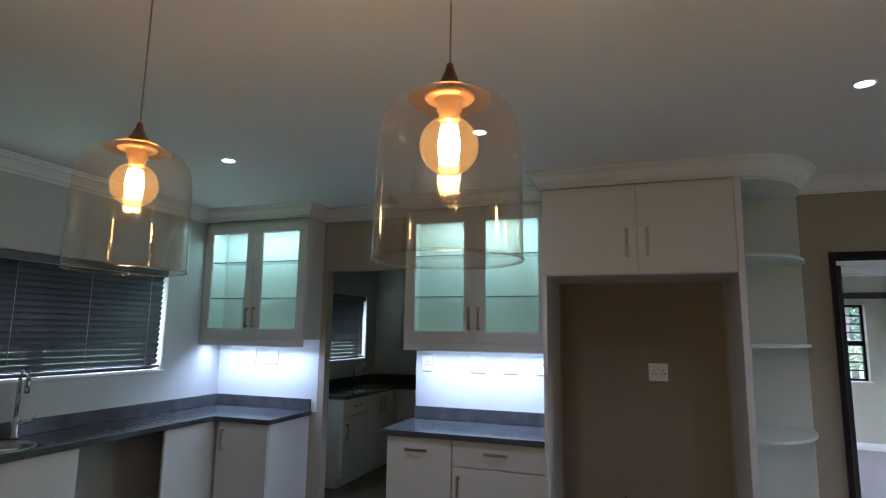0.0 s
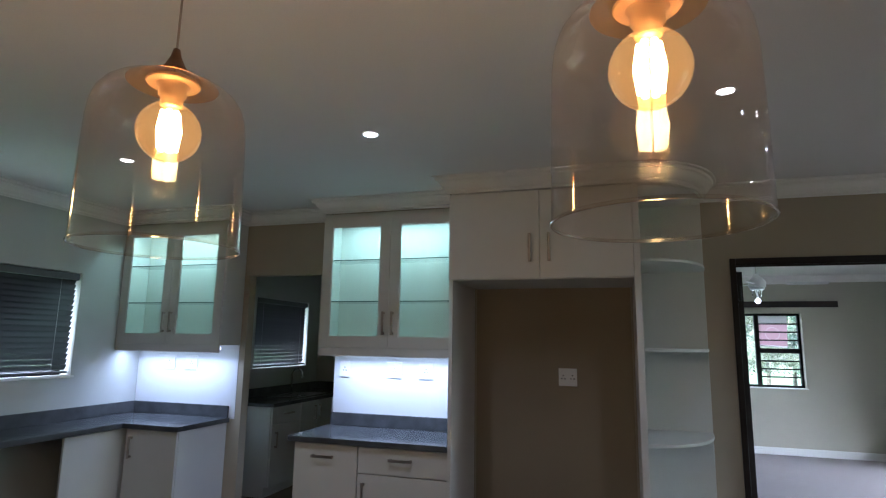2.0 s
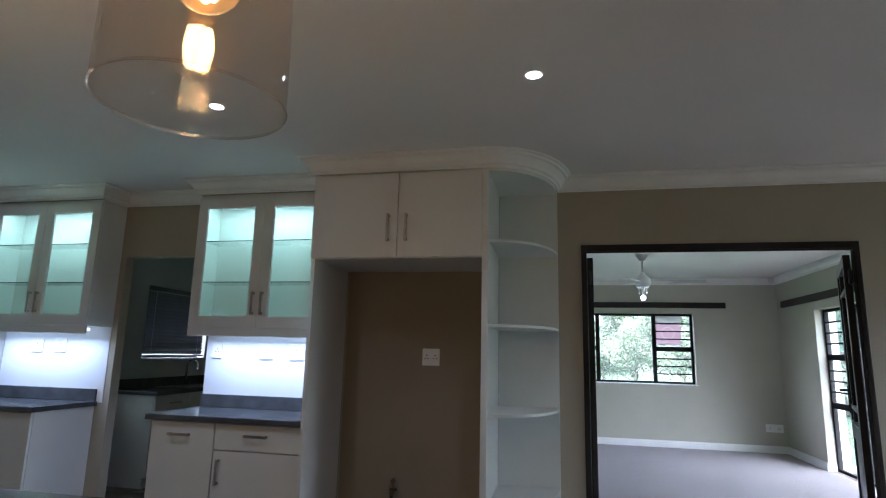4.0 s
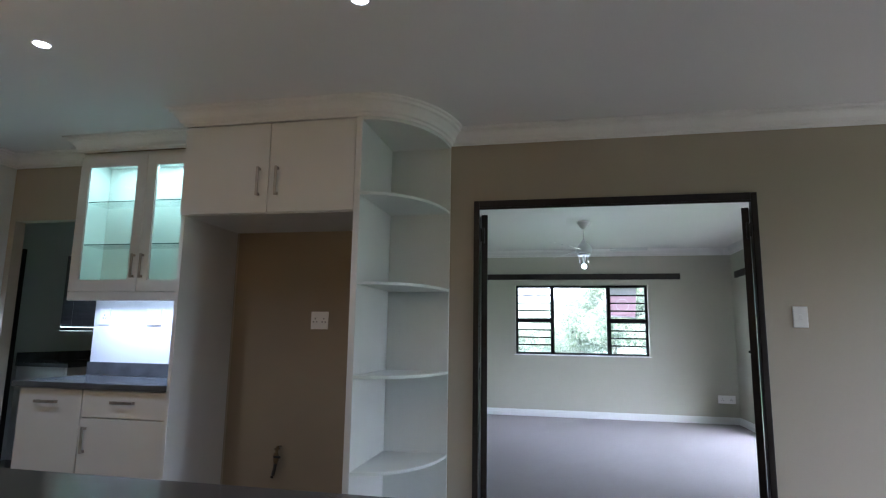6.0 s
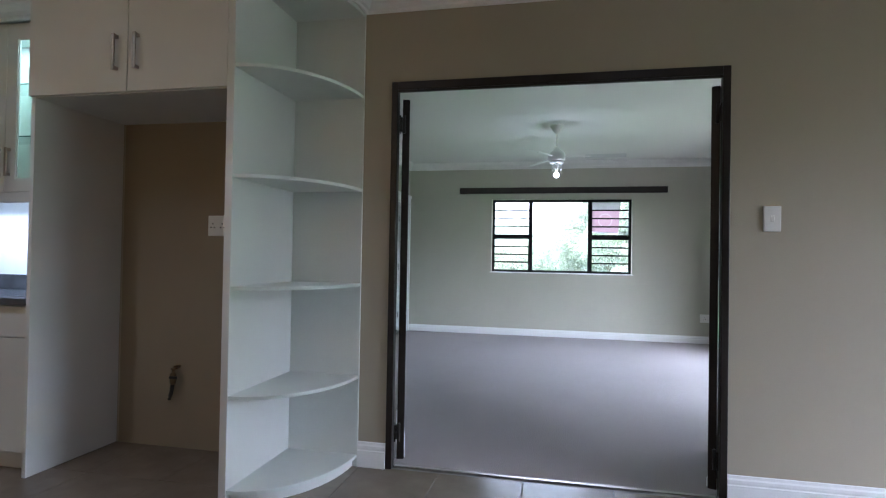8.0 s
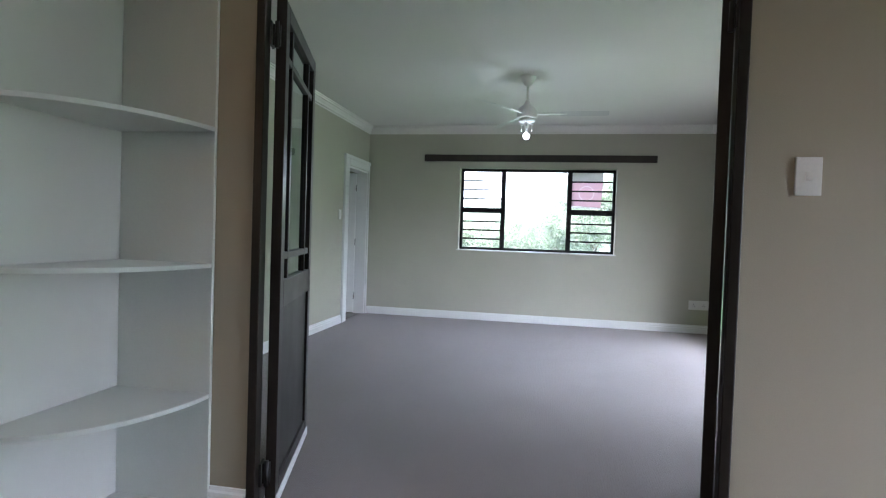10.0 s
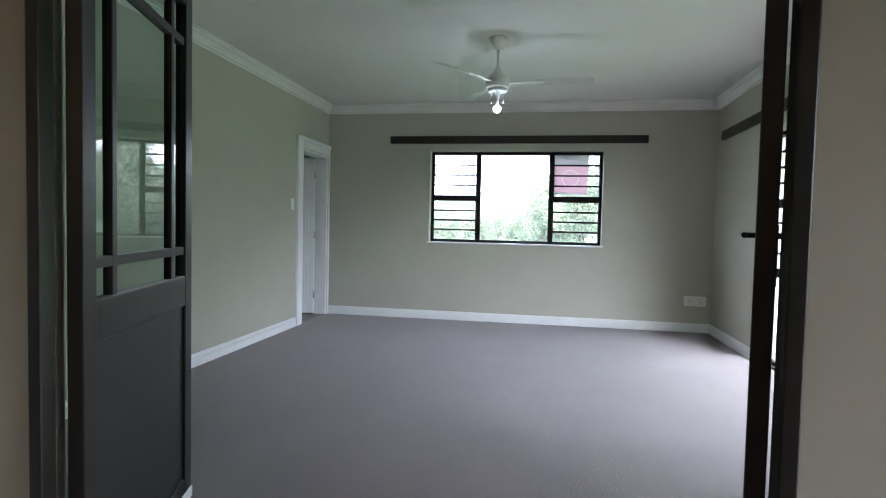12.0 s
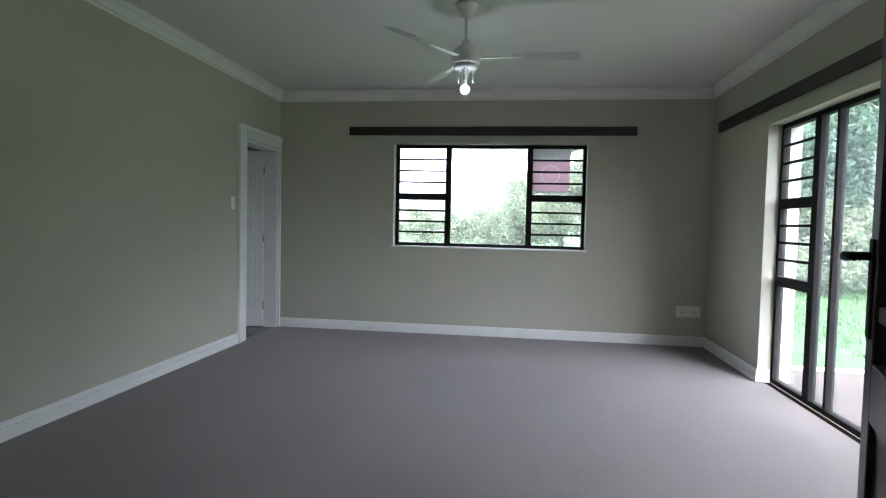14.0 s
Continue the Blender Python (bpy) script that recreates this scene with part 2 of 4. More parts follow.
def carpet_material():
    m = material("ribbed_carpet", (0.225, 0.187, 0.164), 0.95, vary=0.06, scale=2.0, spec=0.1, fine=0.2, bump_scale=260)
    n, l = m.node_tree.nodes, m.node_tree.links
    tc = n.new("ShaderNodeTexCoord")
    w = n.new("ShaderNodeTexWave")
    w.wave_type, w.bands_direction = "BANDS", "X"
    w.inputs["Scale"].default_value = 26
    w.inputs["Distortion"].default_value = 4.5
    w.inputs["Detail"].default_value = 4.0
    w.inputs["Detail Scale"].default_value = 20
    l.new(tc.outputs["Object"], w.inputs["Vector"])
    bp = n.new("ShaderNodeBump")
    bp.inputs["Strength"].default_value = 0.35
    bp.inputs["Distance"].default_value = 0.004
    l.new(w.outputs["Fac"], bp.inputs["Height"])
    l.new(bp.outputs[0], n["Principled BSDF"].inputs["Normal"])
    n["Principled BSDF"].inputs["Sheen Weight"].default_value = 0.3
    n["Principled BSDF"].inputs["Sheen Tint"].default_value = (0.9, 0.9, 1.0, 1)
    n["Principled BSDF"].inputs["Sheen Roughness"].default_value = 0.45
    # shade of the hollows between the ribs put into the colour, and loops along them
    w2 = n.new("ShaderNodeTexWave")
    w2.wave_type, w2.bands_direction = "BANDS", "Y"
    w2.inputs["Scale"].default_value = 40
    w2.inputs["Distortion"].default_value = 10.0
    l.new(tc.outputs["Object"], w2.inputs["Vector"])
    add = n.new("ShaderNodeMath")
    l.new(w.outputs["Fac"], add.inputs[0])
    l.new(w2.outputs["Fac"], add.inputs[1])
    rg = n.new("ShaderNodeMapRange")
    rg.inputs["From Max"].default_value = 2.0
    rg.inputs["To Min"].default_value, rg.inputs["To Max"].default_value = 0.86, 1.14
    l.new(add.outputs[0], rg.inputs["Value"])
    base = n["Principled BSDF"].inputs["Base Color"]
    tone = n.new("ShaderNodeVectorMath")
    tone.operation = "SCALE"
    l.new(base.links[0].from_socket, tone.inputs[0])
    l.new(rg.outputs[0], tone.inputs["Scale"])
    l.new(tone.outputs[0], base)
    return m


CARPET = carpet_material()

# ---- building helpers ----
ORIGIN = {}


def box(bm, x0, x1, y0, y1, z0, z1, bevel=0.0):
    """Adds a box, with rounded edges if bevel is given."""
    v = [bm.verts.new((x, y, z)) for z in (z0, z1) for x, y in ((x0, y0), (x1, y0), (x1, y1), (x0, y1))]
    f = [bm.faces.new([v[i] for i in q]) for q in ((3, 2, 1, 0), (4, 5, 6, 7), (0, 1, 5, 4), (1, 2, 6, 5), (2, 3, 7, 6), (3, 0, 4, 7))]
    if bevel:
        edges = {e for q in f for e in q.edges}
        bmesh.ops.bevel(bm, geom=list(edges), offset=bevel, segments=2, affect="EDGES", profile=0.5)
    return bm


def lathe(bm, profile, at=(0, 0, 0), steps=32):
    """Adds a surface of revolution about z. profile: (radius, z) pairs."""
    rings = []
    for r, z in profile:
        if r < 1e-5:
            rings.append([bm.verts.new((at[0], at[1], at[2] + z))])
        else:
            rings.append([bm.verts.new((at[0] + r * math.cos(math.tau * i / steps), at[1] + r * math.sin(math.tau * i / steps), at[2] + z)) for i in range(steps)])
    for a, b in zip(rings, rings[1:]):
        for i in range(steps):
            j = (i + 1) % steps
            q = [a[0]] if len(a) == 1 else [a[i], a[j]]
            q += [b[0]] if len(b) == 1 else [b[j], b[i]]
            if len(q) > 2:
                bm.faces.new(q)
    for f in bm.faces:
        f.smooth = True
    return bm


def tube(bm, points, radius, steps=8):
    """Adds a round tube along points; radius: one number, or one a point."""
    pts = [Vector(p) for p in points]
    rad = radius if isinstance(radius, (list, tuple)) else [radius] * len(pts)
    rings = []
    for i, p in enumerate(pts):
        d = (pts[min(i + 1, len(pts) - 1)] - pts[max(i - 1, 0)]).normalized()
        a = d.orthogonal().normalized() if abs(d.z) > 0.9 else d.cross(Vector((0, 0, 1))).normalized()
        b = d.cross(a)
        rings.append([bm.verts.new(p + rad[i] * (a * math.cos(math.tau * k / steps) + b * math.sin(math.tau * k / steps))) for k in range(steps)])
    for a, b in zip(rings, rings[1:]):
        for k in range(steps):
            f = bm.faces.new((a[k], a[(k + 1) % steps], b[(k + 1) % steps], b[k]))
            f.smooth = True
    bm.faces.new(list(reversed(rings[0])))
    bm.faces.new(rings[-1])
    return bm


def sweep(bm, path, profile, closed=False):
    """Sweeps a profile of (out, z) pairs along a level path of (x, y); out points to the path's right."""
    pts = [Vector((x, y)) for x, y in path]
    rows = []
    for i, p in enumerate(pts):
        d0 = (p - pts[i - 1]).normalized() if i else (pts[1] - p).normalized()
        d1 = (pts[i + 1] - p).normalized() if i + 1 < len(pts) else d0
        n0, n1 = Vector((d0.y, -d0.x)), Vector((d1.y, -d1.x))
        m = (n0 + n1) / max(1 + n0.dot(n1), 0.2)
        rows.append([bm.verts.new((p.x + m.x * o, p.y + m.y * o, z)) for o, z in profile])
    for a, b in zip(rows, rows[1:]):
        for k in range(len(profile) - 1):
            bm.faces.new((a[k], b[k], b[k + 1], a[k + 1]))
    bm.faces.new(rows[0])
    bm.faces.new(list(reversed(rows[-1])))
    return bm


def finish(name, bm, mat, shift=None):
    bmesh.ops.recalc_face_normals(bm, faces=bm.faces)
    if shift:
        bmesh.ops.translate(bm, verts=bm.verts, vec=-shift)
    me = bpy.data.meshes.new(name)
    bm.to_mesh(me)
    bm.free()
    me.materials.append(mat)
    return new(name, me)


def structure(name, bm, mat, label, category=""):
    return tagged(finish(name, bm, mat), label, category or name.split("_")[0], kind="structure")


def thing(name, at, label, category, group="", turn=0.0):
    ob = new(name)
    ob.empty_display_size = 0.1
    ob.matrix_basis = pose(*at, 0, 0, turn)
    ORIGIN[ob] = Vector((0, 0, 0)) if turn else Vector(at)
    return tagged(ob, label, category, group)


def part(name, bm, mat, parent, label="", local=False):
    """Links a bmesh as one mesh under a thing or part; its points are in world metres, or from the thing's own base if local."""
    o = ORIGIN.get(parent, Vector((0, 0, 0)))
    ob = finish(name, bm, mat, None if local else o)
    ob.parent = parent
    ORIGIN[ob] = o
    return tagged(ob, label)


def shared_part(name, mesh_ob, parent, offset, label=""):
    """One more part on the mesh of another, moved by offset."""
    ob = new(name, mesh_ob.data)
    ob.parent = parent
    ob.location = offset
    return tagged(ob, label)


def B(*a, bevel=0.0):
    return box(bmesh.new(), *a, bevel=bevel)


def wall(bm, axis, d0, d1, u0, u1, z0, z1, holes=()):
    """A wall along x (axis 'x', thickness in y) or along y, with rectangular holes (u0, u1, z0, z1) through it."""
    def put(a, b, c, d):
        if b - a > 1e-4 and d - c > 1e-4:
            box(bm, *((a, b, d0, d1) if axis == "x" else (d0, d1, a, b)), c, d)
    u = u0
    for a, b, c, d in sorted(holes):
        put(u, a, z0, z1)
        put(a, b, z0, c)
        put(a, b, d, z1)
        u = b
    put(u, u1, z0, z1)
    return bm


# ---- large structure ----
KX0, KX1, KY0 = -3.15, 6.5, -4.0      # kitchen and living space
BX0, BX1, BY0, BY1 = 0.2, 4.785, 4.83, 10.34   # bedroom
DOOR = (1.65, 3.377, 2.125)
KWIN = (2.25, 4.09, 1.25, 2.05)
SWIN = (6.2, 7.33, 1.22, 2.03)
BWIN = (1.505, 3.56, 0.95, 2.06)
SLIDE = (5.9, 9.05, 0.0, 2.03)
D2 = (9.54, 10.285, 1.985)
structure("wall_kitchen_left", wall(bmesh.new(), "y", KX0 - 0.25, KX0, KY0, WALL_Y, 0, CEIL, [KWIN]), PAINT_PALE, "pale grey painted kitchen wall with a wide window", "wall")
structure("wall_middle", wall(bmesh.new(), "x", WALL_Y, BY0, KX0 - 0.25, KX1, 0, CEIL, [(-2.05, -1.215, 0, 2.085), (DOOR[0], DOOR[1], 0, DOOR[2])]), PAINT, "taupe painted wall between kitchen and bedroom", "wall")
structure("wall_living_back", wall(bmesh.new(), "x", KY0 - 0.2, KY0, KX0 - 0.25, KX1 + 0.2, 0, CEIL), PAINT, "taupe painted living space wall", "wall")
structure("wall_living_right", wall(bmesh.new(), "y", KX1, KX1 + 0.2, KY0, BY0, 0, CEIL, [(2.65, 4.5, 0.0, 2.1)]), PAINT, "taupe painted wall with a wide garden opening", "wall")
structure("wall_bedroom_left", wall(bmesh.new(), "y", BX0 - 0.15, BX0, BY0, BY1, 0, CEIL, [(D2[0], D2[1], 0, D2[2])]), PAINT_BED, "grey-beige painted bedroom wall with a doorway", "wall")
structure("wall_bedroom_far", wall(bmesh.new(), "x", BY1, BY1 + 0.25, -3.25, BX1 + 0.25, 0, CEIL, [BWIN]), PAINT_BED, "grey-beige painted bedroom wall with a window", "wall")
structure("wall_bedroom_right", wall(bmesh.new(), "y", BX1, BX1 + 0.25, BY0, BY1, 0, CEIL, [SLIDE]), PAINT_BED, "grey-beige painted wall with a sliding door", "wall")
structure("wall_bedroom_near", B(BX0, DOOR[0], BY0, BY0 + 0.004, 0, CEIL), PAINT_BED, "grey-beige bedroom side of the door wall", "wall")
structure("wall_bedroom_near_right", wall(bmesh.new(), "x", BY0, BY0 + 0.004, DOOR[0], BX1, 0, CEIL, [(DOOR[0], DOOR[1], 0, DOOR[2])]), PAINT_BED, "grey-beige bedroom side of the door wall", "wall")
structure("wall_scullery_left", wall(bmesh.new(), "y", -3.25, -3.0, BY0, BY1, 0, CEIL, [(4.97, 5.71, 0.0, 2.02), SWIN, (8.8, 9.35, 1.4, 2.0)]), PAINT_PALE, "pale grey painted scullery wall with a small window", "wall")
structure("wall_scullery_back", wall(bmesh.new(), "x", 7.62, 7.77, -3.0, BX0 - 0.15, 0, CEIL), PAINT_PALE, "pale grey painted scullery back wall", "wall")
structure("ceiling_kitchen", B(KX0 - 0.25, KX1 + 0.2, KY0 - 0.2, WALL_Y + 0.045, CEIL, CEIL + 0.2), CEILING, "smooth white painted kitchen ceiling", "ceiling")
structure("ceiling_bedroom", B(-3.25, BX1 + 0.25, WALL_Y + 0.045, BY1 + 0.25, CEIL, CEIL + 0.2), CEILING, "smooth white painted bedroom ceiling", "ceiling")
structure("floor_bedroom", B(BX0 - 0.03, BX1 + 0.05, WALL_Y + 0.05, BY1, -0.2, 0.0), CARPET, "grey-brown finely ribbed fitted carpet", "floor")
structure("floor_scullery", B(-3.25, BX0 - 0.03, WALL_Y + 0.05, BY1, -0.2, -0.001), TILE, "glossy beige scullery floor tiles", "floor")
floor_k = structure("floor_kitchen", B(KX0 - 0.25, KX1 + 0.2, KY0 - 0.2, WALL_Y + 0.05, -0.2, -0.006), GROUT, "beige tiled kitchen floor with grey joints", "floor")

# white splash wall panels between worktop and upper cabinets
structure("splash_left", B(KX0 + 0.0045, -2.105, WALL_Y - 0.004, WALL_Y, 0.9, 1.5), SPLASH, "white painted splash wall over the worktop", "wall")
structure("splash_right", B(-1.21, -0.1, WALL_Y - 0.004, WALL_Y, 0.9, 1.5), SPLASH, "white painted splash wall over the worktop", "wall")

# thin sheet over the wall; the fridge recess's shade is put into its colour
structure("wall_alcove", B(-0.06, 1.02, WALL_Y - 0.004, WALL_Y, 0.0, 1.94), ALCOVE_SHADE, "brown sheet over the fridge space wall, darkened for the shade there", "wall")

# cornices
CORN = [(0.0, 2.515), (0.012, 2.515), (0.016, 2.53), (0.03, 2.536), (0.038, 2.556), (0.062, 2.586), (0.078, 2.592), (0.082, 2.606), (0.098, 2.61), (0.1, CEIL), (0.0, CEIL)]
CORN_BED = [(o * 0.72, z) for o, z in CORN]
UPPER_Y, FRIDGE_Y = 4.47, 4.12
SHELF_X0, SHELF_X1 = 1.075, 1.49
arc = [(SHELF_X0 + (SHELF_X1 - SHELF_X0) * math.sin(a), WALL_Y - (WALL_Y - FRIDGE_Y) * math.cos(a)) for a in [math.pi / 2 * i / 12 for i in range(1, 13)]]
kitchen_line = [(KX0, KY0), (KX0, UPPER_Y), (-2.1, UPPER_Y), (-2.1, WALL_Y), (-1.21, WALL_Y), (-1.21, UPPER_Y), (-0.1, UPPER_Y), (-0.1, FRIDGE_Y), (SHELF_X0, FRIDGE_Y)] + arc + [(KX1, WALL_Y)]
structure("cornice_kitchen", sweep(bmesh.new(), kitchen_line, CORN), PLASTER, "white stepped plaster cornice round wall and cabinets", "cornice")
structure("cornice_bedroom", sweep(bmesh.new(), [(BX0, BY0 + 0.004), (BX0, BY1), (BX1, BY1), (BX1, BY0 + 0.004), (BX0, BY0 + 0.004)], CORN_BED), PLASTER, "white stepped plaster cornice", "cornice")

# skirtings
SKIRT = [(0.0, 0.0), (0.018, 0.0), (0.018, 0.058), (0.011, 0.061), (0.011, 0.066), (0.016, 0.068), (0.016, 0.08), (0.01, 0.085), (0.008, 0.1), (0.0, 0.102)]
SKIRT_TALL = [(0.0, 0.0), (0.022, 0.0), (0.022, 0.09), (0.015, 0.094), (0.015, 0.1), (0.019, 0.103), (0.018, 0.116), (0.01, 0.122), (0.007, 0.134), (0.0, 0.136)]


def skirting(name, path, profile=SKIRT):
    structure(name, sweep(bmesh.new(), path, profile), TRIM, "white moulded skirting board", "skirting")


skirting("baseboard_bedroom_left", [(BX0, BY0 + 0.004), (BX0, 9.384)])
skirting("baseboard_bedroom_far", [(BX0 + 0.024, BY1), (BX1, BY1), (BX1, SLIDE[1]), (BX1 + 0.09, SLIDE[1])])
skirting("baseboard_bedroom_right", [(BX1 + 0.09, SLIDE[0]), (BX1, SLIDE[0]), (BX1, BY0 + 0.004)])
skirting("baseboard_kitchen_shelf_side", [(SHELF_X1, WALL_Y), (DOOR[0] - 0.001, WALL_Y)], SKIRT_TALL)
skirting("baseboard_kitchen_right", [(DOOR[1] + 0.001, WALL_Y), (KX1, WALL_Y)], SKIRT_TALL)


# ---- windows and doors ----
def wbox(axis, u0, u1, d0, d1, z0, z1, bevel=0.0):
    return B(*((u0, u1, d0, d1) if axis == "x" else (d0, d1, u0, u1)), z0, z1, bevel=bevel)


def sheet(axis, u0, u1, d, z0, z1):
    """One sheet of glass in an upright plane."""
    bm = bmesh.new()
    bm.faces.new([bm.verts.new((u, d, z) if axis == "x" else (d, u, z)) for u, z in ((u0, z0), (u1, z0), (u1, z1), (u0, z1))])
    return bm


def ring(axis, u0, u1, d0, d1, z0, z1, w):
    bm = bmesh.new()
    for a, b, c, d in ((u0, u0 + w, z0, z1), (u1 - w, u1, z0, z1), (u0 + w, u1 - w, z0, z0 + w), (u0 + w, u1 - w, z1 - w, z1)):
        box(bm, *((a, b, d0, d1) if axis == "x" else (d0, d1, a, b)), c, d)
    return bm


def window(name, axis, u0, u1, z0, z1, d, mullions, lights, bars, label):
    """A framed window at depth d. lights: (u0, u1, z0, z1) panes; bars: how many in each of the lights named."""
    at = ((u0 + u1) / 2, d, z0) if axis == "x" else (d, (u0 + u1) / 2, z0)
    w = tagged(thing(name, at, label, "window"), kind="structure")
    part("window_frame", ring(axis, u0 + 0.002, u1 - 0.002, d, d + 0.05, z0 + 0.002, z1 - 0.002, 0.035), ALU, w)
    for a, b, c, e in mullions:
        part("mullion", wbox(axis, a, b, d - 0.004, d + 0.046, c, e), ALU, w)
    for i, (a, b, c, e) in enumerate(lights):
        g = part("pane", sheet(axis, a, b, d + 0.03, c, e), HAZEGLASS, w)
        g.visible_shadow = False
        for k in range(bars[i]):
            z = c + (e - c) * (k + 1) / (bars[i] + 1)
            part("burglar_bar", wbox(axis, a - 0.003, b + 0.003, d + 0.004, d + 0.014, z - 0.01, z + 0.01), ALU, w)
    return w


u0, u1, z0, z1 = BWIN
M1, M2, T = 2.09, 2.97, 1.495
window("window_bedroom", "x", u0, u1, z0, z1, BY1 + 0.1, [(M1 - 0.03, M1 + 0.03, z0 + 0.037, z1 - 0.037), (M2 - 0.03, M2 + 0.03, z0 + 0.037, z1 - 0.037), (u0 + 0.037, M1 - 0.03, T - 0.035, T + 0.035), (M2 + 0.03, u1 - 0.037, T - 0.035, T + 0.035)],
       [(u0 + 0.037, M1 - 0.03, z0 + 0.037, T - 0.035), (u0 + 0.037, M1 - 0.03, T + 0.035, z1 - 0.037), (M1 + 0.03, M2 - 0.03, z0 + 0.037, z1 - 0.037), (M2 + 0.03, u1 - 0.037, z0 + 0.037, T - 0.035), (M2 + 0.03, u1 - 0.037, T + 0.035, z1 - 0.037)],
       [3, 3, 0, 3, 3], "dark aluminium bedroom window with burglar bars")
structure("window_sill_bedroom", B(u0 - 0.02, u1 + 0.02, BY1 - 0.012, BY1 + 0.1, z0 - 0.012, z0 + 0.004, bevel=0.003), TRIM, "white painted window sill", "sill")

# garden door: a barred side light and tall sliding panels
sx, (s0, s1, _, s3) = BX1 + 0.1, SLIDE
SM = 8.5
window("sliding_door", "y", s0, s1, 0.0, s3, sx, [(SM - 0.04, SM + 0.04, 0.037, s3 - 0.037), (SM + 0.04, s1 - 0.037, 1.375, 1.45), (SM + 0.04, s1 - 0.037, 0.775, 0.85), (8.235, 8.265, 0.037, s3 - 0.037), (7.16, 7.24, 0.037, s3 - 0.037)],
       [(SM + 0.04, s1 - 0.037, 1.45, s3 - 0.037), (SM + 0.04, s1 - 0.037, 0.85, 1.375), (SM + 0.04, s1 - 0.037, 0.037, 0.775), (8.265, SM - 0.04, 0.037, s3 - 0.037), (7.24, 8.235, 0.037, s3 - 0.037), (s0 + 0.037, 7.16, 0.037, s3 - 0.037)],
       [3, 3, 0, 0, 0, 0], "dark aluminium sliding garden door with barred side light")
k0, k1, k2, k3 = KWIN
window("window_kitchen", "y", k0, k1, k2, k3, KX0 - 0.16, [((k0 + k1) / 2 - 0.03, (k0 + k1) / 2 + 0.03, k2 + 0.037, k3 - 0.037)],
       [(k0 + 0.037, (k0 + k1) / 2 - 0.03, k2 + 0.037, k3 - 0.037), ((k0 + k1) / 2 + 0.03, k1 - 0.037, k2 + 0.037, k3 - 0.037)], [0, 0], "dark aluminium kitchen window behind a blind")
structure("window_sill_kitchen", B(KX0 - 0.1, KX0 + 0.014, k0 - 0.02, k1 + 0.02, k2 - 0.014, k2 + 0.004, bevel=0.003), TRIM, "white painted window sill", "sill")
c0, c1, c2, c3 = SWIN
window("window_scullery", "y", c0, c1, c2, c3, -3.16, [], [(c0 + 0.037, c1 - 0.037, c2 + 0.037, c3 - 0.037)], [0], "dark aluminium scullery window behind a blind")


def blind(x, y0, y1, z0, z1, label):
    """A venetian blind of tilted slats hanging at x."""
    b = thing("venetian_blind", (x, (y0 + y1) / 2, z0), label, "blind")
    part("head_rail", B(x - 0.03, x + 0.035, y0, y1, z1 - 0.055, z1, bevel=0.004), SLAT, b)
    part("bottom_rail", B(x - 0.026, x + 0.026, y0 + 0.005, y1 - 0.005, z0, z0 + 0.016, bevel=0.004), SLAT, b)
    n = int((z1 - 0.06 - z0 - 0.02) / 0.04)
    bm = bmesh.new()
    rows = []
    for k in range(5):
        s = (k - 2) / 2
        rows.append([bm.verts.new((x + s * 0.013 + 0.003 * (1 - s * s), yy, z0 + 0.045 + s * 0.021)) for yy in (y0 + 0.006, y1 - 0.006)])
    for p, q in zip(rows, rows[1:]):
        f = bm.faces.new((p[0], p[1], q[1], q[0]))
        f.smooth = True
    bmesh.ops.solidify(bm, geom=list(bm.faces), thickness=0.0012)
    first = part("slat", bm, SLAT, b)
    for i in range(1, n):
        shared_part("slat", first, b, (0, 0, (z1 - 0.075 - z0 - 0.04) / (n - 1) * i))
    cols = max(2, int((y1 - y0) / 0.42))
    for i in range(cols):
        yy = y0 + 0.14 + (y1 - y0 - 0.28) * i / (cols - 1)
        part("ladder_cord", tube(bmesh.new(), [(x + 0.021, yy, z0 + 0.01), (x + 0.021, yy, z1 - 0.05)], 0.0013, 5), CORD, b)
    return b


blind(KX0 - 0.035, k0 + 0.01, k1 - 0.015, k2 + 0.02, k3 - 0.005, "charcoal venetian blind closed over the kitchen window")
blind(-3.035, c0 + 0.01, c1 - 0.02, c2 + 0.02, c3 - 0.005, "charcoal venetian blind closed over the scullery window")

# double door frame
fx0, fx1, fz = DOOR
fr = tagged(thing("door_frame", ((fx0 + fx1) / 2, WALL_Y, 0), "dark brown double door frame", "door frame"), kind="structure")
JW = 0.036
for a, b in ((fx0, fx0 + JW), (fx1 - JW, fx1)):
    part("jamb", B(a, b, WALL_Y - 0.015, WALL_Y + 0.032, 0, fz, bevel=0.004), DARKFRAME, fr)
part("head", B(fx0 + JW, fx1 - JW, WALL_Y - 0.015, WALL_Y + 0.032, fz - 0.045, fz, bevel=0.004), DARKFRAME, fr)
part("head_stop", B(fx0 + JW, fx1 - JW, WALL_Y - 0.01, WALL_Y + 0.004, fz - 0.058, fz - 0.0455), DARKFRAME, fr)
structure("threshold", B(fx0 + JW, fx1 - JW, WALL_Y + 0.035, WALL_Y + 0.062, -0.003, 0.003, bevel=0.001), BRONZE, "thin metal carpet threshold strip", "threshold")


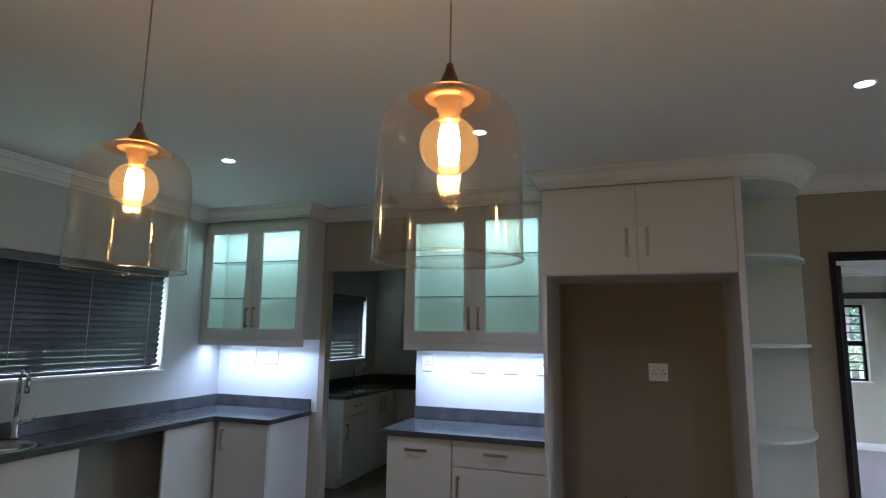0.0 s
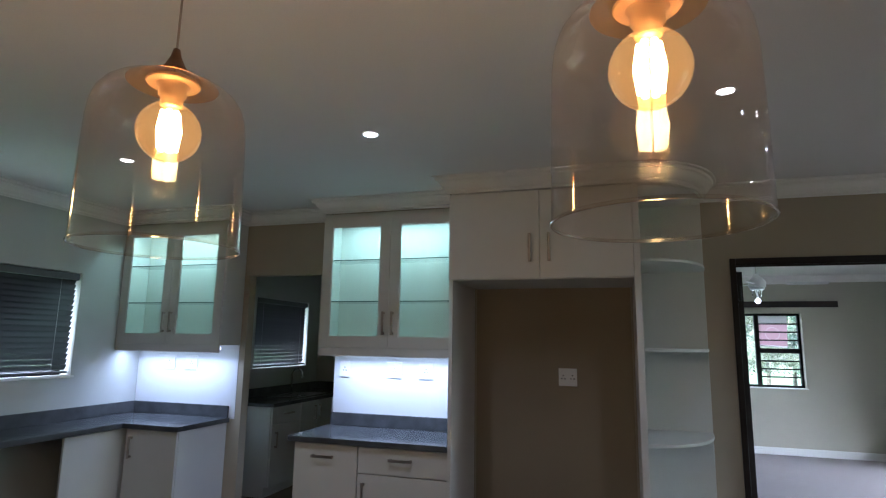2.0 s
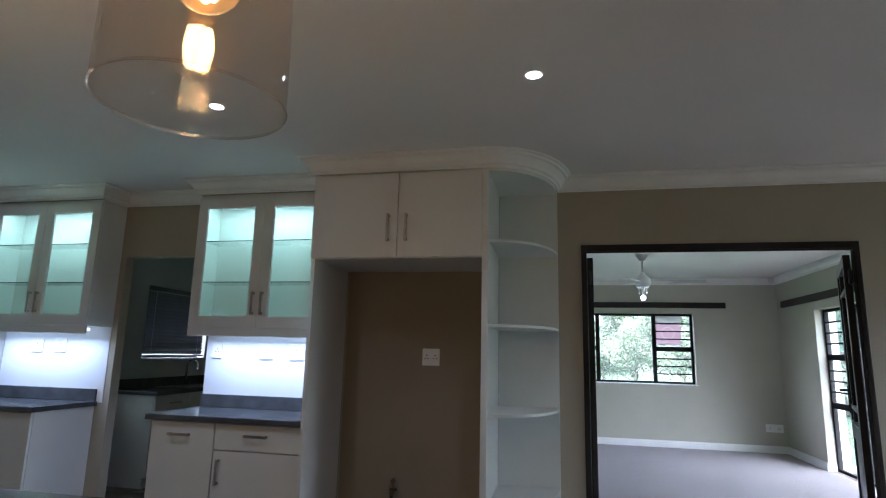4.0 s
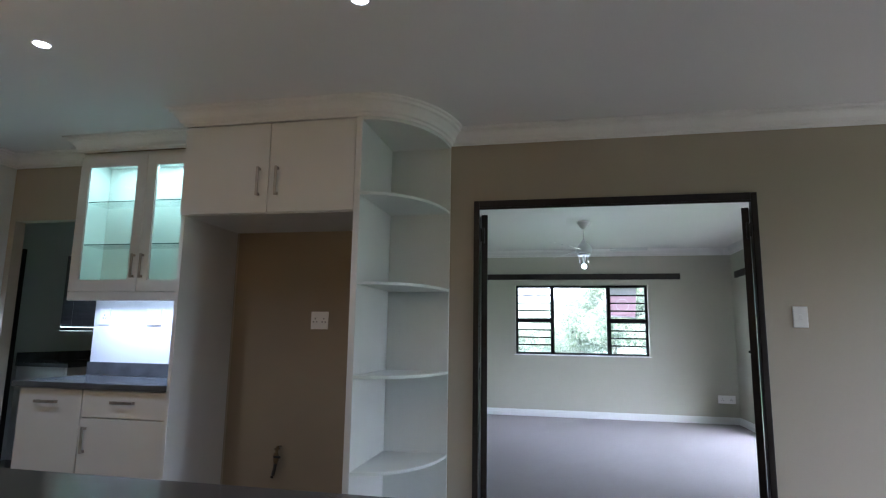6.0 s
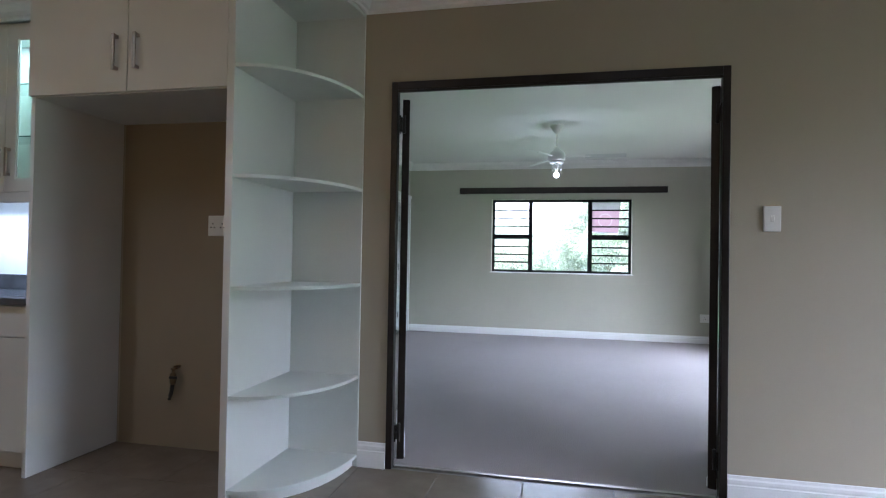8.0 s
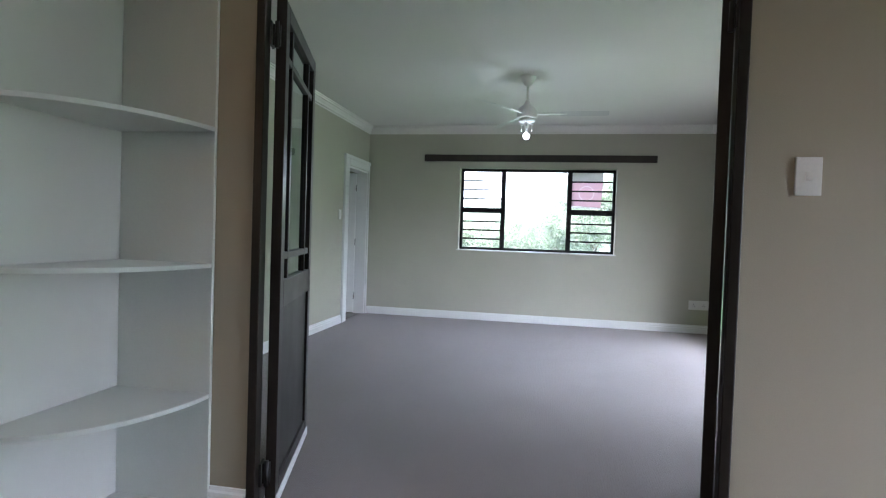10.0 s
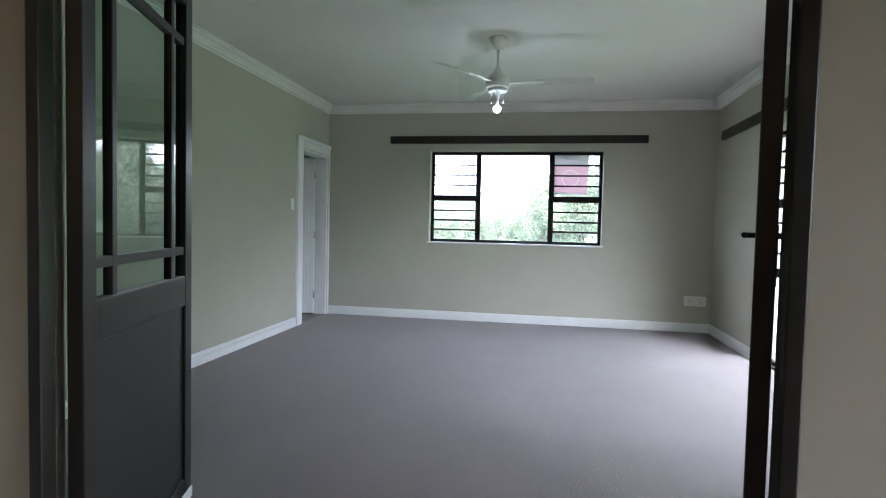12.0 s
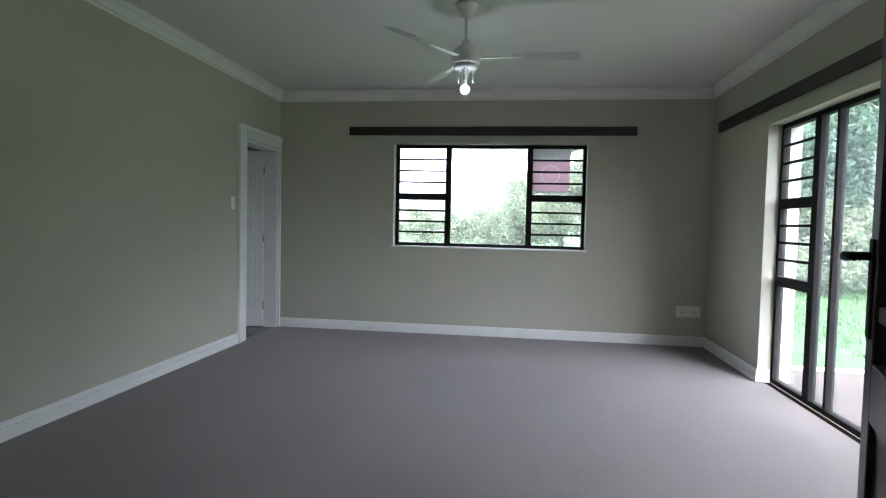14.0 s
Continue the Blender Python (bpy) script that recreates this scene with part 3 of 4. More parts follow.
def door_leaf(at, turn, side, label):
    """A tall glazed leaf: solid panel below, margin panes above. It runs along its own y from the hinge."""
    d = thing("double_door_leaf", at, label, "door", "double door leaves", turn=turn)
    W, H, t = 0.84, 2.045, 0.02
    def p(name, y0, y1, z0, z1, mat, tt=t, lab="", bevel=0.003):
        return part(name, B(-tt, tt, y0, y1, z0, z1, bevel=bevel), mat, d, lab, local=True)
    p("stile", 0.012, 0.082, 0.035, H, DARKFRAME)
    p("stile", W - 0.07, W, 0.035, H, DARKFRAME)
    p("bottom_rail", 0.082, W - 0.07, 0.035, 0.14, DARKFRAME)
    p("lock_rail", 0.082, W - 0.07, 0.83, 0.945, DARKFRAME)
    p("top_rail", 0.082, W - 0.07, 1.98, H, DARKFRAME)
    p("panel", 0.082, W - 0.07, 0.14, 0.83, DARKPANEL, 0.008, bevel=0)
    p("weather_bar", 0.02, W, 0.042, 0.085, TRIM, 0.026, "white strip along the foot")
    us = (0.082, 0.185, 0.215, W - 0.203, W - 0.173, W - 0.07)
    zs = (0.945, 1.028, 1.06, 1.825, 1.855, 1.98)
    p("muntin", us[1], us[2], 0.945, 1.98, DARKFRAME, 0.014)
    p("muntin", us[3], us[4], 0.945, 1.98, DARKFRAME, 0.014)
    for z in (zs[1], zs[3]):
        p("cross_muntin", 0.082, W - 0.07, z, z + 0.03, DARKFRAME, 0.0135)
    for i in (0, 2, 4):
        for j in (0, 2, 4):
            part("pane", sheet("y", us[i] - 0.003, us[i + 1] + 0.003, 0.0, zs[j] - 0.003, zs[j + 1] + 0.003), GLASS, d, local=True)
    for z in (0.19, 1.9):
        bm = lathe(bmesh.new(), [(0, -0.05), (0.009, -0.05), (0.009, 0.05), (0, 0.05)], (-side * 0.012, -0.008, z), 10)
        box(bm, -side * 0.032 - 0.004, -side * 0.032 + 0.004, -0.03, 0.03, z - 0.045, z + 0.045)
        box(bm, min(0, -side * 0.03), max(0, -side * 0.03), -0.008, 0.013, z - 0.04, z + 0.04)
        part("hinge", bm, DARKPANEL, d, local=True)
    for s in (-1, 1) if side < 0 else ():
        pl = part("lock_plate", B(s * 0.02, s * 0.026, W - 0.055, W - 0.02, 0.99, 1.19, bevel=0.002) if s > 0 else B(-0.026, -0.02, W - 0.055, W - 0.02, 0.99, 1.19, bevel=0.002), ALU, d, local=True)
        part("lever_handle", tube(bmesh.new(), [(s * 0.024, W - 0.037, 1.155), (s * 0.065, W - 0.037, 1.155), (s * 0.07, W - 0.06, 1.155), (s * 0.068, W - 0.15, 1.157)], [0.009, 0.009, 0.01, 0.008], 10), ALU, pl, "black lever handle", local=True)
    return d


door_leaf((fx0 + 0.068, WALL_Y + 0.048, 0), 16.4, 1, "dark brown glazed door leaf standing open into the bedroom")
door_leaf((fx1 - 0.057, WALL_Y + 0.044, 0), -20.5, -1, "dark brown glazed door leaf standing open into the bedroom")

# white panelled inner door
ar = tagged(thing("door_architrave", (BX0, 9.7, 0), "white moulded door surround", "door frame"), kind="structure")
a0, a1, az = D2

def moulding(u0, u1, z0, z1, thick):
    """One flat board of the door surround."""
    return B(BX0, BX0 + thick, u0, u1, z0, z1, bevel=0.005)


AT = az + 0.133
part("architrave", moulding(a0 - 0.155, a0 - 0.003, 0, AT, 0.02), TRIM, ar)
part("bead", B(BX0 + 0.0195, BX0 + 0.03, a0 - 0.153, a0 - 0.108, 0, AT - 0.002, bevel=0.004), TRIM, ar)
part("architrave", moulding(a1 + 0.003, BY1 - 0.003, 0, AT, 0.02), TRIM, ar)
part("architrave_head", moulding(a0 - 0.003, a1 + 0.003, az + 0.003, AT, 0.023), TRIM, ar)
part("bead", B(BX0 + 0.0225, BX0 + 0.031, a0 - 0.108, BY1 - 0.004, AT - 0.05, AT - 0.003, bevel=0.004), TRIM, ar)
for y in (a0, a1 - 0.025):
    part("lining", B(BX0 - 0.15, BX0 + 0.004, y, y + 0.025, 0, az), TRIM, ar)
part("lining_head", B(BX0 - 0.15, BX0 + 0.004, a0 + 0.025, a1 - 0.025, az - 0.025, az), TRIM, ar)
# the leaf hangs on the far side and stands ajar into the next room; its own y runs from the hinge towards the opening's near side
DW = a1 - a0 - 0.058
dl = thing("panel_door", (BX0 - 0.15, a1 - 0.027, 0), "white panelled inner door, standing wide open", "door", turn=-74)
part("leaf", B(-0.02, 0.018, -DW, 0, 0.012, az - 0.03, bevel=0.003), TRIM, dl, local=True)
for y0p, y1p in ((-DW + 0.07, -DW / 2 - 0.03), (-DW / 2 + 0.03, -0.07)):
    for zz0, zz1 in ((0.2, 0.88), (1.02, 1.42), (1.52, 1.84)):
        part("raised_panel", ring("y", y0p, y1p, 0.0175, 0.03, zz0, zz1, 0.016), TRIM, dl, local=True)
        part("panel_field", B(0.0175, 0.028, y0p + 0.036, y1p - 0.036, zz0 + 0.036, zz1 - 0.036, bevel=0.005), TRIM, dl, local=True)
for z in (0.25, 1.0, 1.75):
    part("hinge", lathe(bmesh.new(), [(0, -0.045), (0.007, -0.045), (0.007, 0.045), (0, 0.045)], (0.026, 0.004, z), 10), STEEL, dl, local=True)

# curtain boards
for at, bx, lab in (((2.52, BY1 - 0.02, 2.145), (1.005, 4.04, BY1 - 0.035, BY1 - 0.002, 2.145, 2.235), "dark stained wooden curtain board over the window"),
                    ((BX1 - 0.02, 8.0, 2.14), (BX1 - 0.035, BX1 - 0.002, 5.6, 10.1, 2.14, 2.235), "dark stained wooden curtain board over the garden door")):
    cb = thing("curtain_board", at, lab, "curtain rail")
    part("board", B(*bx, bevel=0.004), RAILWOOD, cb)

# ---- kitchen cabinets ----
def bar_handle(parent, x, y, z, vertical=True, length=0.16, face="-y"):
    """A flat bow handle with two feet, on a door that faces -y or +x."""
    h = length / 2
    bm = bmesh.new()
    def add(u0, u1, d0, d1, v0, v1, bev):
        if face == "-y":
            box(bm, x + u0, x + u1, y - d1, y - d0, z + v0, z + v1, bevel=bev)
        else:
            box(bm, x + d0, x + d1, y + u0, y + u1, z + v0, z + v1, bevel=bev)
    if vertical:
        add(-0.009, 0.009, 0.022, 0.03, -h, h, 0.003)
        for s in (-1, 1):
            add(-0.008, 0.008, 0.0, 0.023, s * (h - 0.012) - 0.008, s * (h - 0.012) + 0.008, 0)
    else:
        add(-h, h, 0.022, 0.03, -0.009, 0.009, 0.003)
        for s in (-1, 1):
            add(s * (h - 0.012) - 0.008, s * (h - 0.012) + 0.008, 0.0, 0.023, -0.008, 0.008, 0)
    return part("handle", bm, BRONZE, parent, "brushed bronze bar handle")


def glass_cabinet(x0, x1, yf, label):
    """An upper cabinet with two framed glass doors, glass shelves and a lit inside."""
    z0, z1, yb = 1.5, 2.515, WALL_Y - 0.002
    c = thing("wall_cabinet", ((x0 + x1) / 2, yb, z0), label, "cabinet", "glass wall cabinets")
    t = 0.016
    body = bmesh.new()
    box(body, x0, x0 + t, yf + 0.02, yb, z0, z1)
    box(body, x1 - t, x1, yf + 0.02, yb, z0, z1)
    box(body, x0 + t, x1 - t, yf + 0.02, yb, z0, z0 + t)
    box(body, x0 + t, x1 - t, yf + 0.02, yb, 2.47, z1)
    box(body, x0 + t, x1 - t, yb - 0.006, yb, z0 + t, 2.47)
    part("body", body, MELAMINE, c)
    part("pelmet", B(x0, x1, yf + 0.001, yf + 0.02, 1.44, z0 + 0.002, bevel=0.004), CABINET, c)
    part("cabinet_lamp", B(x0 + 0.12, x1 - 0.12, 4.515, 4.565, 2.455, 2.469, bevel=0.003), LEDSTRIP, c, "slim white lamp inside")
    part("under_lamp", B(x0 + 0.06, x1 - 0.06, 4.54, 4.58, 1.462, 1.485, bevel=0.003), LEDSTRIP, c, "slim white strip lamp")
    mid = (x0 + x1) / 2
    for z in (1.84, 2.155):
        sh = part("shelf", B(x0 + t + 0.002, x1 - t - 0.002, yf + 0.054, yb - 0.01, z, z + 0.006), SHELFGLASS, c, "clear green-edged glass shelf")
        part("shelf_edge", B(x0 + t + 0.002, x1 - t - 0.002, yf + 0.05, yf + 0.054, z, z + 0.006), SHELFEDGE, sh, "dark green glass edge")
    for a, b, hx in ((x0 + 0.002, mid - 0.0015, mid - 0.035), (mid + 0.0015, x1 - 0.002, mid + 0.035)):
        d = part("door", ring("x", a, b, yf, yf + 0.019, z0 + 0.004, z1 - 0.03, 0.075), CABINET, c)
        part("bead", ring("x", a + 0.07, b - 0.07, yf + 0.006, yf + 0.013, z0 + 0.074, z1 - 0.1, 0.012), CABINET, d)
        part("pane", sheet("x", a + 0.07, b - 0.07, yf + 0.0095, z0 + 0.074, z1 - 0.1), CABGLASS, d, "clear glass pane")
        bar_handle(d, hx, yf, 1.68, length=0.17)
        for zz in (z0 + 0.1, z1 - 0.13):
            xx = a + 0.085 if b <= mid else b - 0.085
            part("stud", lathe(bmesh.new(), [(0, 0), (0.004, 0), (0.004, 0.006), (0, 0.006)], (xx, yf + 0.002, zz), 8), CHROME, d)
    return c


glass_cabinet(KX0 + 0.004, -2.1, UPPER_Y, "white wall cabinet with lit glass doors beside the window")
glass_cabinet(-1.212, -0.102, UPPER_Y, "white wall cabinet with lit glass doors and pelmet")

# tall unit round the fridge space
fu = thing("fridge_surround", (0.49, WALL_Y, 0), "white fridge surround with two top cupboard doors", "cabinet")
gx0, gx1 = -0.1, 1.075
part("gable", B(gx0, gx0 + 0.025, FRIDGE_Y + 0.02, WALL_Y - 0.002, 0, 2.515, bevel=0.002), CABINET, fu)
part("gable", B(gx1 - 0.04, gx1 - 0.002, FRIDGE_Y, WALL_Y - 0.002, 0, 2.515, bevel=0.002), CABINET, fu)
part("top_box", B(gx0 + 0.025, gx1 - 0.04, FRIDGE_Y + 0.021, WALL_Y - 0.002, 1.945, 2.515), CABINET, fu)
for a, b, hx in ((gx0 + 0.001, 0.484, 0.425), (0.488, gx1 - 0.042, 0.545)):
    d = part("door", B(a, b, FRIDGE_Y, FRIDGE_Y + 0.019, 1.95, 2.51, bevel=0.002), CABINET, fu)
    bar_handle(d, hx, FRIDGE_Y, 2.14, length=0.18)


def quarter(bm, x0, y1, rx, ry, z0, z1, n=14):
    """A rounded corner shelf: straight along the wall and the gable, curved in front."""
    pts = [(x0, y1)] + [(x0 + rx * math.sin(math.pi / 2 * i / n), y1 - ry * math.cos(math.pi / 2 * i / n)) for i in range(n + 1)]
    lo, hi = [bm.verts.new((x, y, z0)) for x, y in pts], [bm.verts.new((x, y, z1)) for x, y in pts]
    bm.faces.new(list(reversed(lo)))
    bm.faces.new(hi)
    for i in range(len(pts)):
        j = (i + 1) % len(pts)
        bm.faces.new((lo[i], lo[j], hi[j], hi[i]))
    return bm


su = thing("corner_shelf_unit", (SHELF_X0, WALL_Y, 0), "white open corner shelf unit with rounded shelves", "shelf")
part("back_panel", B(SHELF_X0 + 0.001, SHELF_X1, WALL_Y - 0.018, WALL_Y - 0.002, 0.0, 2.515, bevel=0.002), MELAMINE, su)
for z in (0.065, 0.5, 1.01, 1.535, 2.055):
    part("shelf", quarter(bmesh.new(), SHELF_X0 + 0.001, WALL_Y - 0.018, SHELF_X1 - SHELF_X0 - 0.004, WALL_Y - 0.018 - FRIDGE_Y, z - 0.016, z), MELAMINE, su)
part("plinth", quarter(bmesh.new(), SHELF_X0 + 0.001, WALL_Y - 0.018, SHELF_X1 - SHELF_X0 - 0.03, WALL_Y - 0.05 - FRIDGE_Y, 0.0, 0.049), CABINET, su)
part("top_panel", quarter(bmesh.new(), SHELF_X0 + 0.001, WALL_Y - 0.018, SHELF_X1 - SHELF_X0 - 0.004, WALL_Y - 0.018 - FRIDGE_Y, 2.495, 2.515), MELAMINE, su)

# base units
WT_Z0, WT_Z1, BASE_Y = 0.875, 0.91, 4.185


def base_unit(x0, x1, y0, y1, label, fronts, face="-y"):
    """A base unit; fronts: (u0, u1, z0, z1, handle u, handle z, vertical) on the named face."""
    u = thing("base_unit", ((x0 + x1) / 2, (y0 + y1) / 2, 0), label, "cabinet")
    if face == "-y":
        part("body", B(x0, x1, y0 + 0.021, y1, 0.1, WT_Z0), CABINET, u)
        part("plinth", B(x0 + 0.01, x1 - 0.002, y0 + 0.06, y1, 0.0, 0.099), CABINET, u)
    else:
        part("body", B(x0, x1 - 0.021, y0, y1, 0.1, WT_Z0), CABINET, u)
        part("plinth", B(x0, x1 - 0.06, y0 + 0.002, y1 - 0.002, 0.0, 0.099), CABINET, u)
    for a, b, c, e, hu, hz, vert in fronts:
        name = "door" if vert else "drawer"
        if face == "-y":
            d = part(name, B(a, b, y0, y0 + 0.019, c, e, bevel=0.0025), CABINET, u)
            if hz:
                bar_handle(d, hu, y0, hz, vert, 0.16)
        else:
            d = part(name, B(x1 - 0.019, x1, a, b, c, e, bevel=0.0025), CABINET, u)
            if hz:
                bar_handle(d, x1, hu, hz, vert, 0.16, face="+x")
    return u


base_unit(-1.195, -0.725, BASE_Y, WALL_Y - 0.002, "white base unit with one tall pull-out front", [(-1.193, -0.727, 0.105, 0.868, -0.975, 0.79, False)])
base_unit(-0.72, -0.104, BASE_Y, WALL_Y - 0.002, "white base unit with a drawer over a door", [(-0.718, -0.106, 0.705, 0.868, -0.42, 0.8, False), (-0.718, -0.106, 0.105, 0.699, -0.675, 0.57, True)])
WLX = -2.66
base_unit(WLX, -2.175, BASE_Y, WALL_Y - 0.002, "white base unit ending the worktop return", [(WLX + 0.03, -2.177, 0.105, 0.868, WLX + 0.075, 0.74, True)])
base_unit(KX0 + 0.002, WLX - 0.02, 4.19, WALL_Y - 0.002, "white corner base unit with a plain front", [(3.712, BASE_Y + 0.01, 0.105, 0.868, 0, 0, True)], face="+x")
base_unit(KX0 + 0.002, WLX - 0.02, 2.3, 3.07, "white sink base unit", [(2.302, 3.068, 0.105, 0.868, 2.37, 0.74, True)], face="+x")
base_unit(KX0 + 0.002, WLX - 0.02, 0.8, 2.295, "white base unit with plain doors", [(0.802, 1.545, 0.105, 0.868, 1.48, 0.74, True), (1.549, 2.293, 0.105, 0.868, 1.62, 0.74, True)], face="+x")


def worktop(name, pieces, upstands, label, hole=None):
    w = thing(name, (pieces[0][0], pieces[0][2], WT_Z0), label, "worktop")
    bm = bmesh.new()
    for p in pieces:
        box(bm, p[0], p[1], p[2], p[3], WT_Z0, WT_Z1)
    bmesh.ops.remove_doubles(bm, verts=bm.verts, dist=0.0005)
    part("slab", bm, GRANITE, w)
    for p in upstands:
        part("upstand", B(*p, WT_Z1 + 0.0005, 1.005, bevel=0.003), GRANITE, w)
    return w


worktop("worktop", [(-1.235, -0.102, BASE_Y - 0.025, WALL_Y - 0.005)], [(-1.215, -0.103, WALL_Y - 0.025, WALL_Y - 0.005)], "polished dark granite worktop with upstand")
SX0, SX1, SY0, SY1 = -3.09, -2.73, 2.54, 2.9
worktop("worktop", [(KX0 + 0.002, WLX, 0.8, SY0), (KX0 + 0.002, SX0, SY0, SY1), (SX1, WLX, SY0, SY1), (KX0 + 0.002, WLX, SY1, WALL_Y - 0.005), (WLX, -2.15, BASE_Y - 0.025, WALL_Y - 0.005)],
        [(KX0 + 0.002, KX0 + 0.022, 0.8, WALL_Y - 0.005), (KX0 + 0.0225, -2.16, WALL_Y - 0.025, WALL_Y - 0.005)], "polished dark granite corner worktop under the window")

# sink and mixer tap
sk = thing("sink", ((SX0 + SX1) / 2, (SY0 + SY1) / 2, WT_Z1), "round-ended stainless steel inset sink", "sink")
bm = bmesh.new()
lathe(bm, [(0.21, 0.001), (0.205, 0.008), (0.186, 0.007), (0.177, -0.005), (0.168, -0.13), (0.145, -0.15), (0.0, -0.155)], ((SX0 + SX1) / 2, (SY0 + SY1) / 2, WT_Z1), 40)
part("bowl", bm, STEEL, sk)
part("waste", lathe(bmesh.new(), [(0.0, 0.004), (0.03, 0.004), (0.035, 0.0)], ((SX0 + SX1) / 2, (SY0 + SY1) / 2, WT_Z1 - 0.155), 20), CHROME, sk)
tx, ty = -3.085, 2.95
tp = thing("mixer_tap", (tx, ty, WT_Z1), "tall chrome kitchen mixer tap", "tap")
part("base", lathe(bmesh.new(), [(0, 0.002), (0.027, 0.002), (0.027, 0.012), (0.019, 0.02), (0.019, 0.12), (0.014, 0.13), (0, 0.131)], (tx, ty, WT_Z1), 20), CHROME, tp)
part("spout", tube(bmesh.new(), [(tx, ty, WT_Z1 + 0.12), (tx, ty, WT_Z1 + 0.35), (tx + 0.012, ty, WT_Z1 + 0.395), (tx + 0.04, ty, WT_Z1 + 0.415), (tx + 0.066, ty, WT_Z1 + 0.395), (tx + 0.073, ty, WT_Z1 + 0.35)], 0.0115, 12), CHROME, tp)
part("spray_head", tube(bmesh.new(), [(tx + 0.073, ty, WT_Z1 + 0.352), (tx + 0.073, ty, WT_Z1 + 0.34), (tx + 0.072, ty, WT_Z1 + 0.27)], [0.013, 0.0165, 0.0155], 14), CHROME, tp, "pull-out spray head")
part("lever", tube(bmesh.new(), [(tx + 0.015, ty + 0.01, WT_Z1 + 0.09), (tx + 0.03, ty + 0.06, WT_Z1 + 0.095), (tx + 0.035, ty + 0.1, WT_Z1 + 0.125)], [0.012, 0.011, 0.006], 10), CHROME, tp)
wp = thing("drain_point", (KX0, 3.36, 0.62), "small dark drain point on the wall", "pipe")
part("collar", lathe(bmesh.new(), [(0, 0), (0.03, 0), (0.03, 0.02), (0.018, 0.022), (0.018, 0.01), (0, 0.01)], (KX0 + 0.003, 3.36, 0.62), 16), BRASS, wp)

# island under the pendants
isl = thing("kitchen_island", (0.27, 1.75, 0), "white kitchen island with plain panels", "island")
part("body", B(-1.25, 1.78, 1.4, 2.22, 0.1, WT_Z0, bevel=0.003), CABINET, isl)
part("plinth", B(-1.2, 1.72, 1.45, 2.16, 0.0, 0.099), CABINET, isl)
for i in range(5):
    a = -1.24 + i * 0.604
    d = part("door", B(a, a + 0.6, 2.2205, 2.239, 0.105, 0.868, bevel=0.0025), CABINET, isl)
it = thing("island_worktop", (0.27, 1.75, WT_Z0), "polished dark granite island worktop", "worktop")
part("slab", B(-1.36, 1.9, 1.25, 2.285, WT_Z0 + 0.0005, WT_Z1, bevel=0.003), GRANITE, it)


# ---- sockets, switches, pipes ----
def plate(x, y, z, w, h, label, holes=0, rocker=0, face="-y", name="socket_plate"):
    """A wall plate; (x, y, z) is the middle of its back."""
    s = thing(name, (x, y, z), label, "socket" if holes else "switch")
    def q(u0, u1, d0, d1, v0, v1, bev=0.0):
        return B(*((x + u0, x + u1, y - d1, y - d0) if face == "-y" else (x + d0, x + d1, y + u0, y + u1)), z + v0, z + v1, bevel=bev)
    part("plate", q(-w / 2, w / 2, 0, 0.01, -h / 2, h / 2, 0.003), PLASTIC, s)
    for i in range(holes):
        cx = (i - (holes - 1) / 2) * w / max(holes, 1)
        for du, dv in ((0, 0.012), (-0.011, -0.01), (0.011, -0.01)):
            part("pin_hole", q(cx + du - 0.004, cx + du + 0.004, 0.0095, 0.0105, dv - 0.004, dv + 0.004), BLACKHOLE, s)
        part("rocker", q(cx - 0.008, cx + 0.008, 0.01, 0.013, 0.028, 0.042, 0.001), PLASTIC, s)
    for i in range(rocker):
        part("rocker", q(-0.009, 0.009, 0.01, 0.014, -0.014, 0.014, 0.002), PLASTIC, s)
    return s


plate(0.59, WALL_Y, 1.325, 0.125, 0.12, "white double socket plate on the fridge space wall", holes=2)
plate(3.565, WALL_Y, 1.375, 0.078, 0.122, "white light switch beside the double door", rocker=1, name="light_switch")
plate(BX0, 9.28, 1.35, 0.075, 0.12, "white light switch beside the inner door", rocker=1, face="+x", name="light_switch")
plate(4.612, BY1, 0.355, 0.24, 0.115, "white double socket plate low on the bedroom wall", holes=2)
for sx_, sl in ((-1.115, 0.085), (-0.7, 0.12), (-0.445, 0.12), (-0.2, 0.12)):
    plate(sx_, WALL_Y - 0.004, 1.335, sl, 0.12, "white socket plate on the splash wall", holes=1)
for sx_ in (-2.8, -2.57):
    plate(sx_, WALL_Y - 0.004, 1.345, 0.12, 0.12, "white socket plate on the splash wall", holes=1)
vl = thing("water_valve", (0.35, WALL_Y, 0.4), "brass water valve on the fridge space wall", "valve")
vy = WALL_Y - 0.05
part("wall_flange", lathe(bmesh.new(), [(0, 0), (0.02, 0), (0.02, 0.006), (0.012, 0.01), (0, 0.01)], (0.352, vy, 0.475), 16), OLDBRASS, vl)
part("pipe", tube(bmesh.new(), [(0.352, WALL_Y - 0.002, 0.485), (0.352, vy, 0.485), (0.351, vy - 0.005, 0.47), (0.349, vy - 0.006, 0.4)], 0.0095, 10), OLDBRASS, vl)
part("body", lathe(bmesh.new(), [(0, -0.035), (0.014, -0.035), (0.019, -0.015), (0.019, 0.02), (0.013, 0.035), (0, 0.036)], (0.35, vy - 0.006, 0.42), 14), OLDBRASS, vl)
part("outlet_hose", tube(bmesh.new(), [(0.349, vy - 0.006, 0.39), (0.346, vy - 0.01, 0.35), (0.338, vy - 0.012, 0.315), (0.33, vy - 0.008, 0.3)], 0.011, 10), BLACKHOLE, vl, "short black hose end")
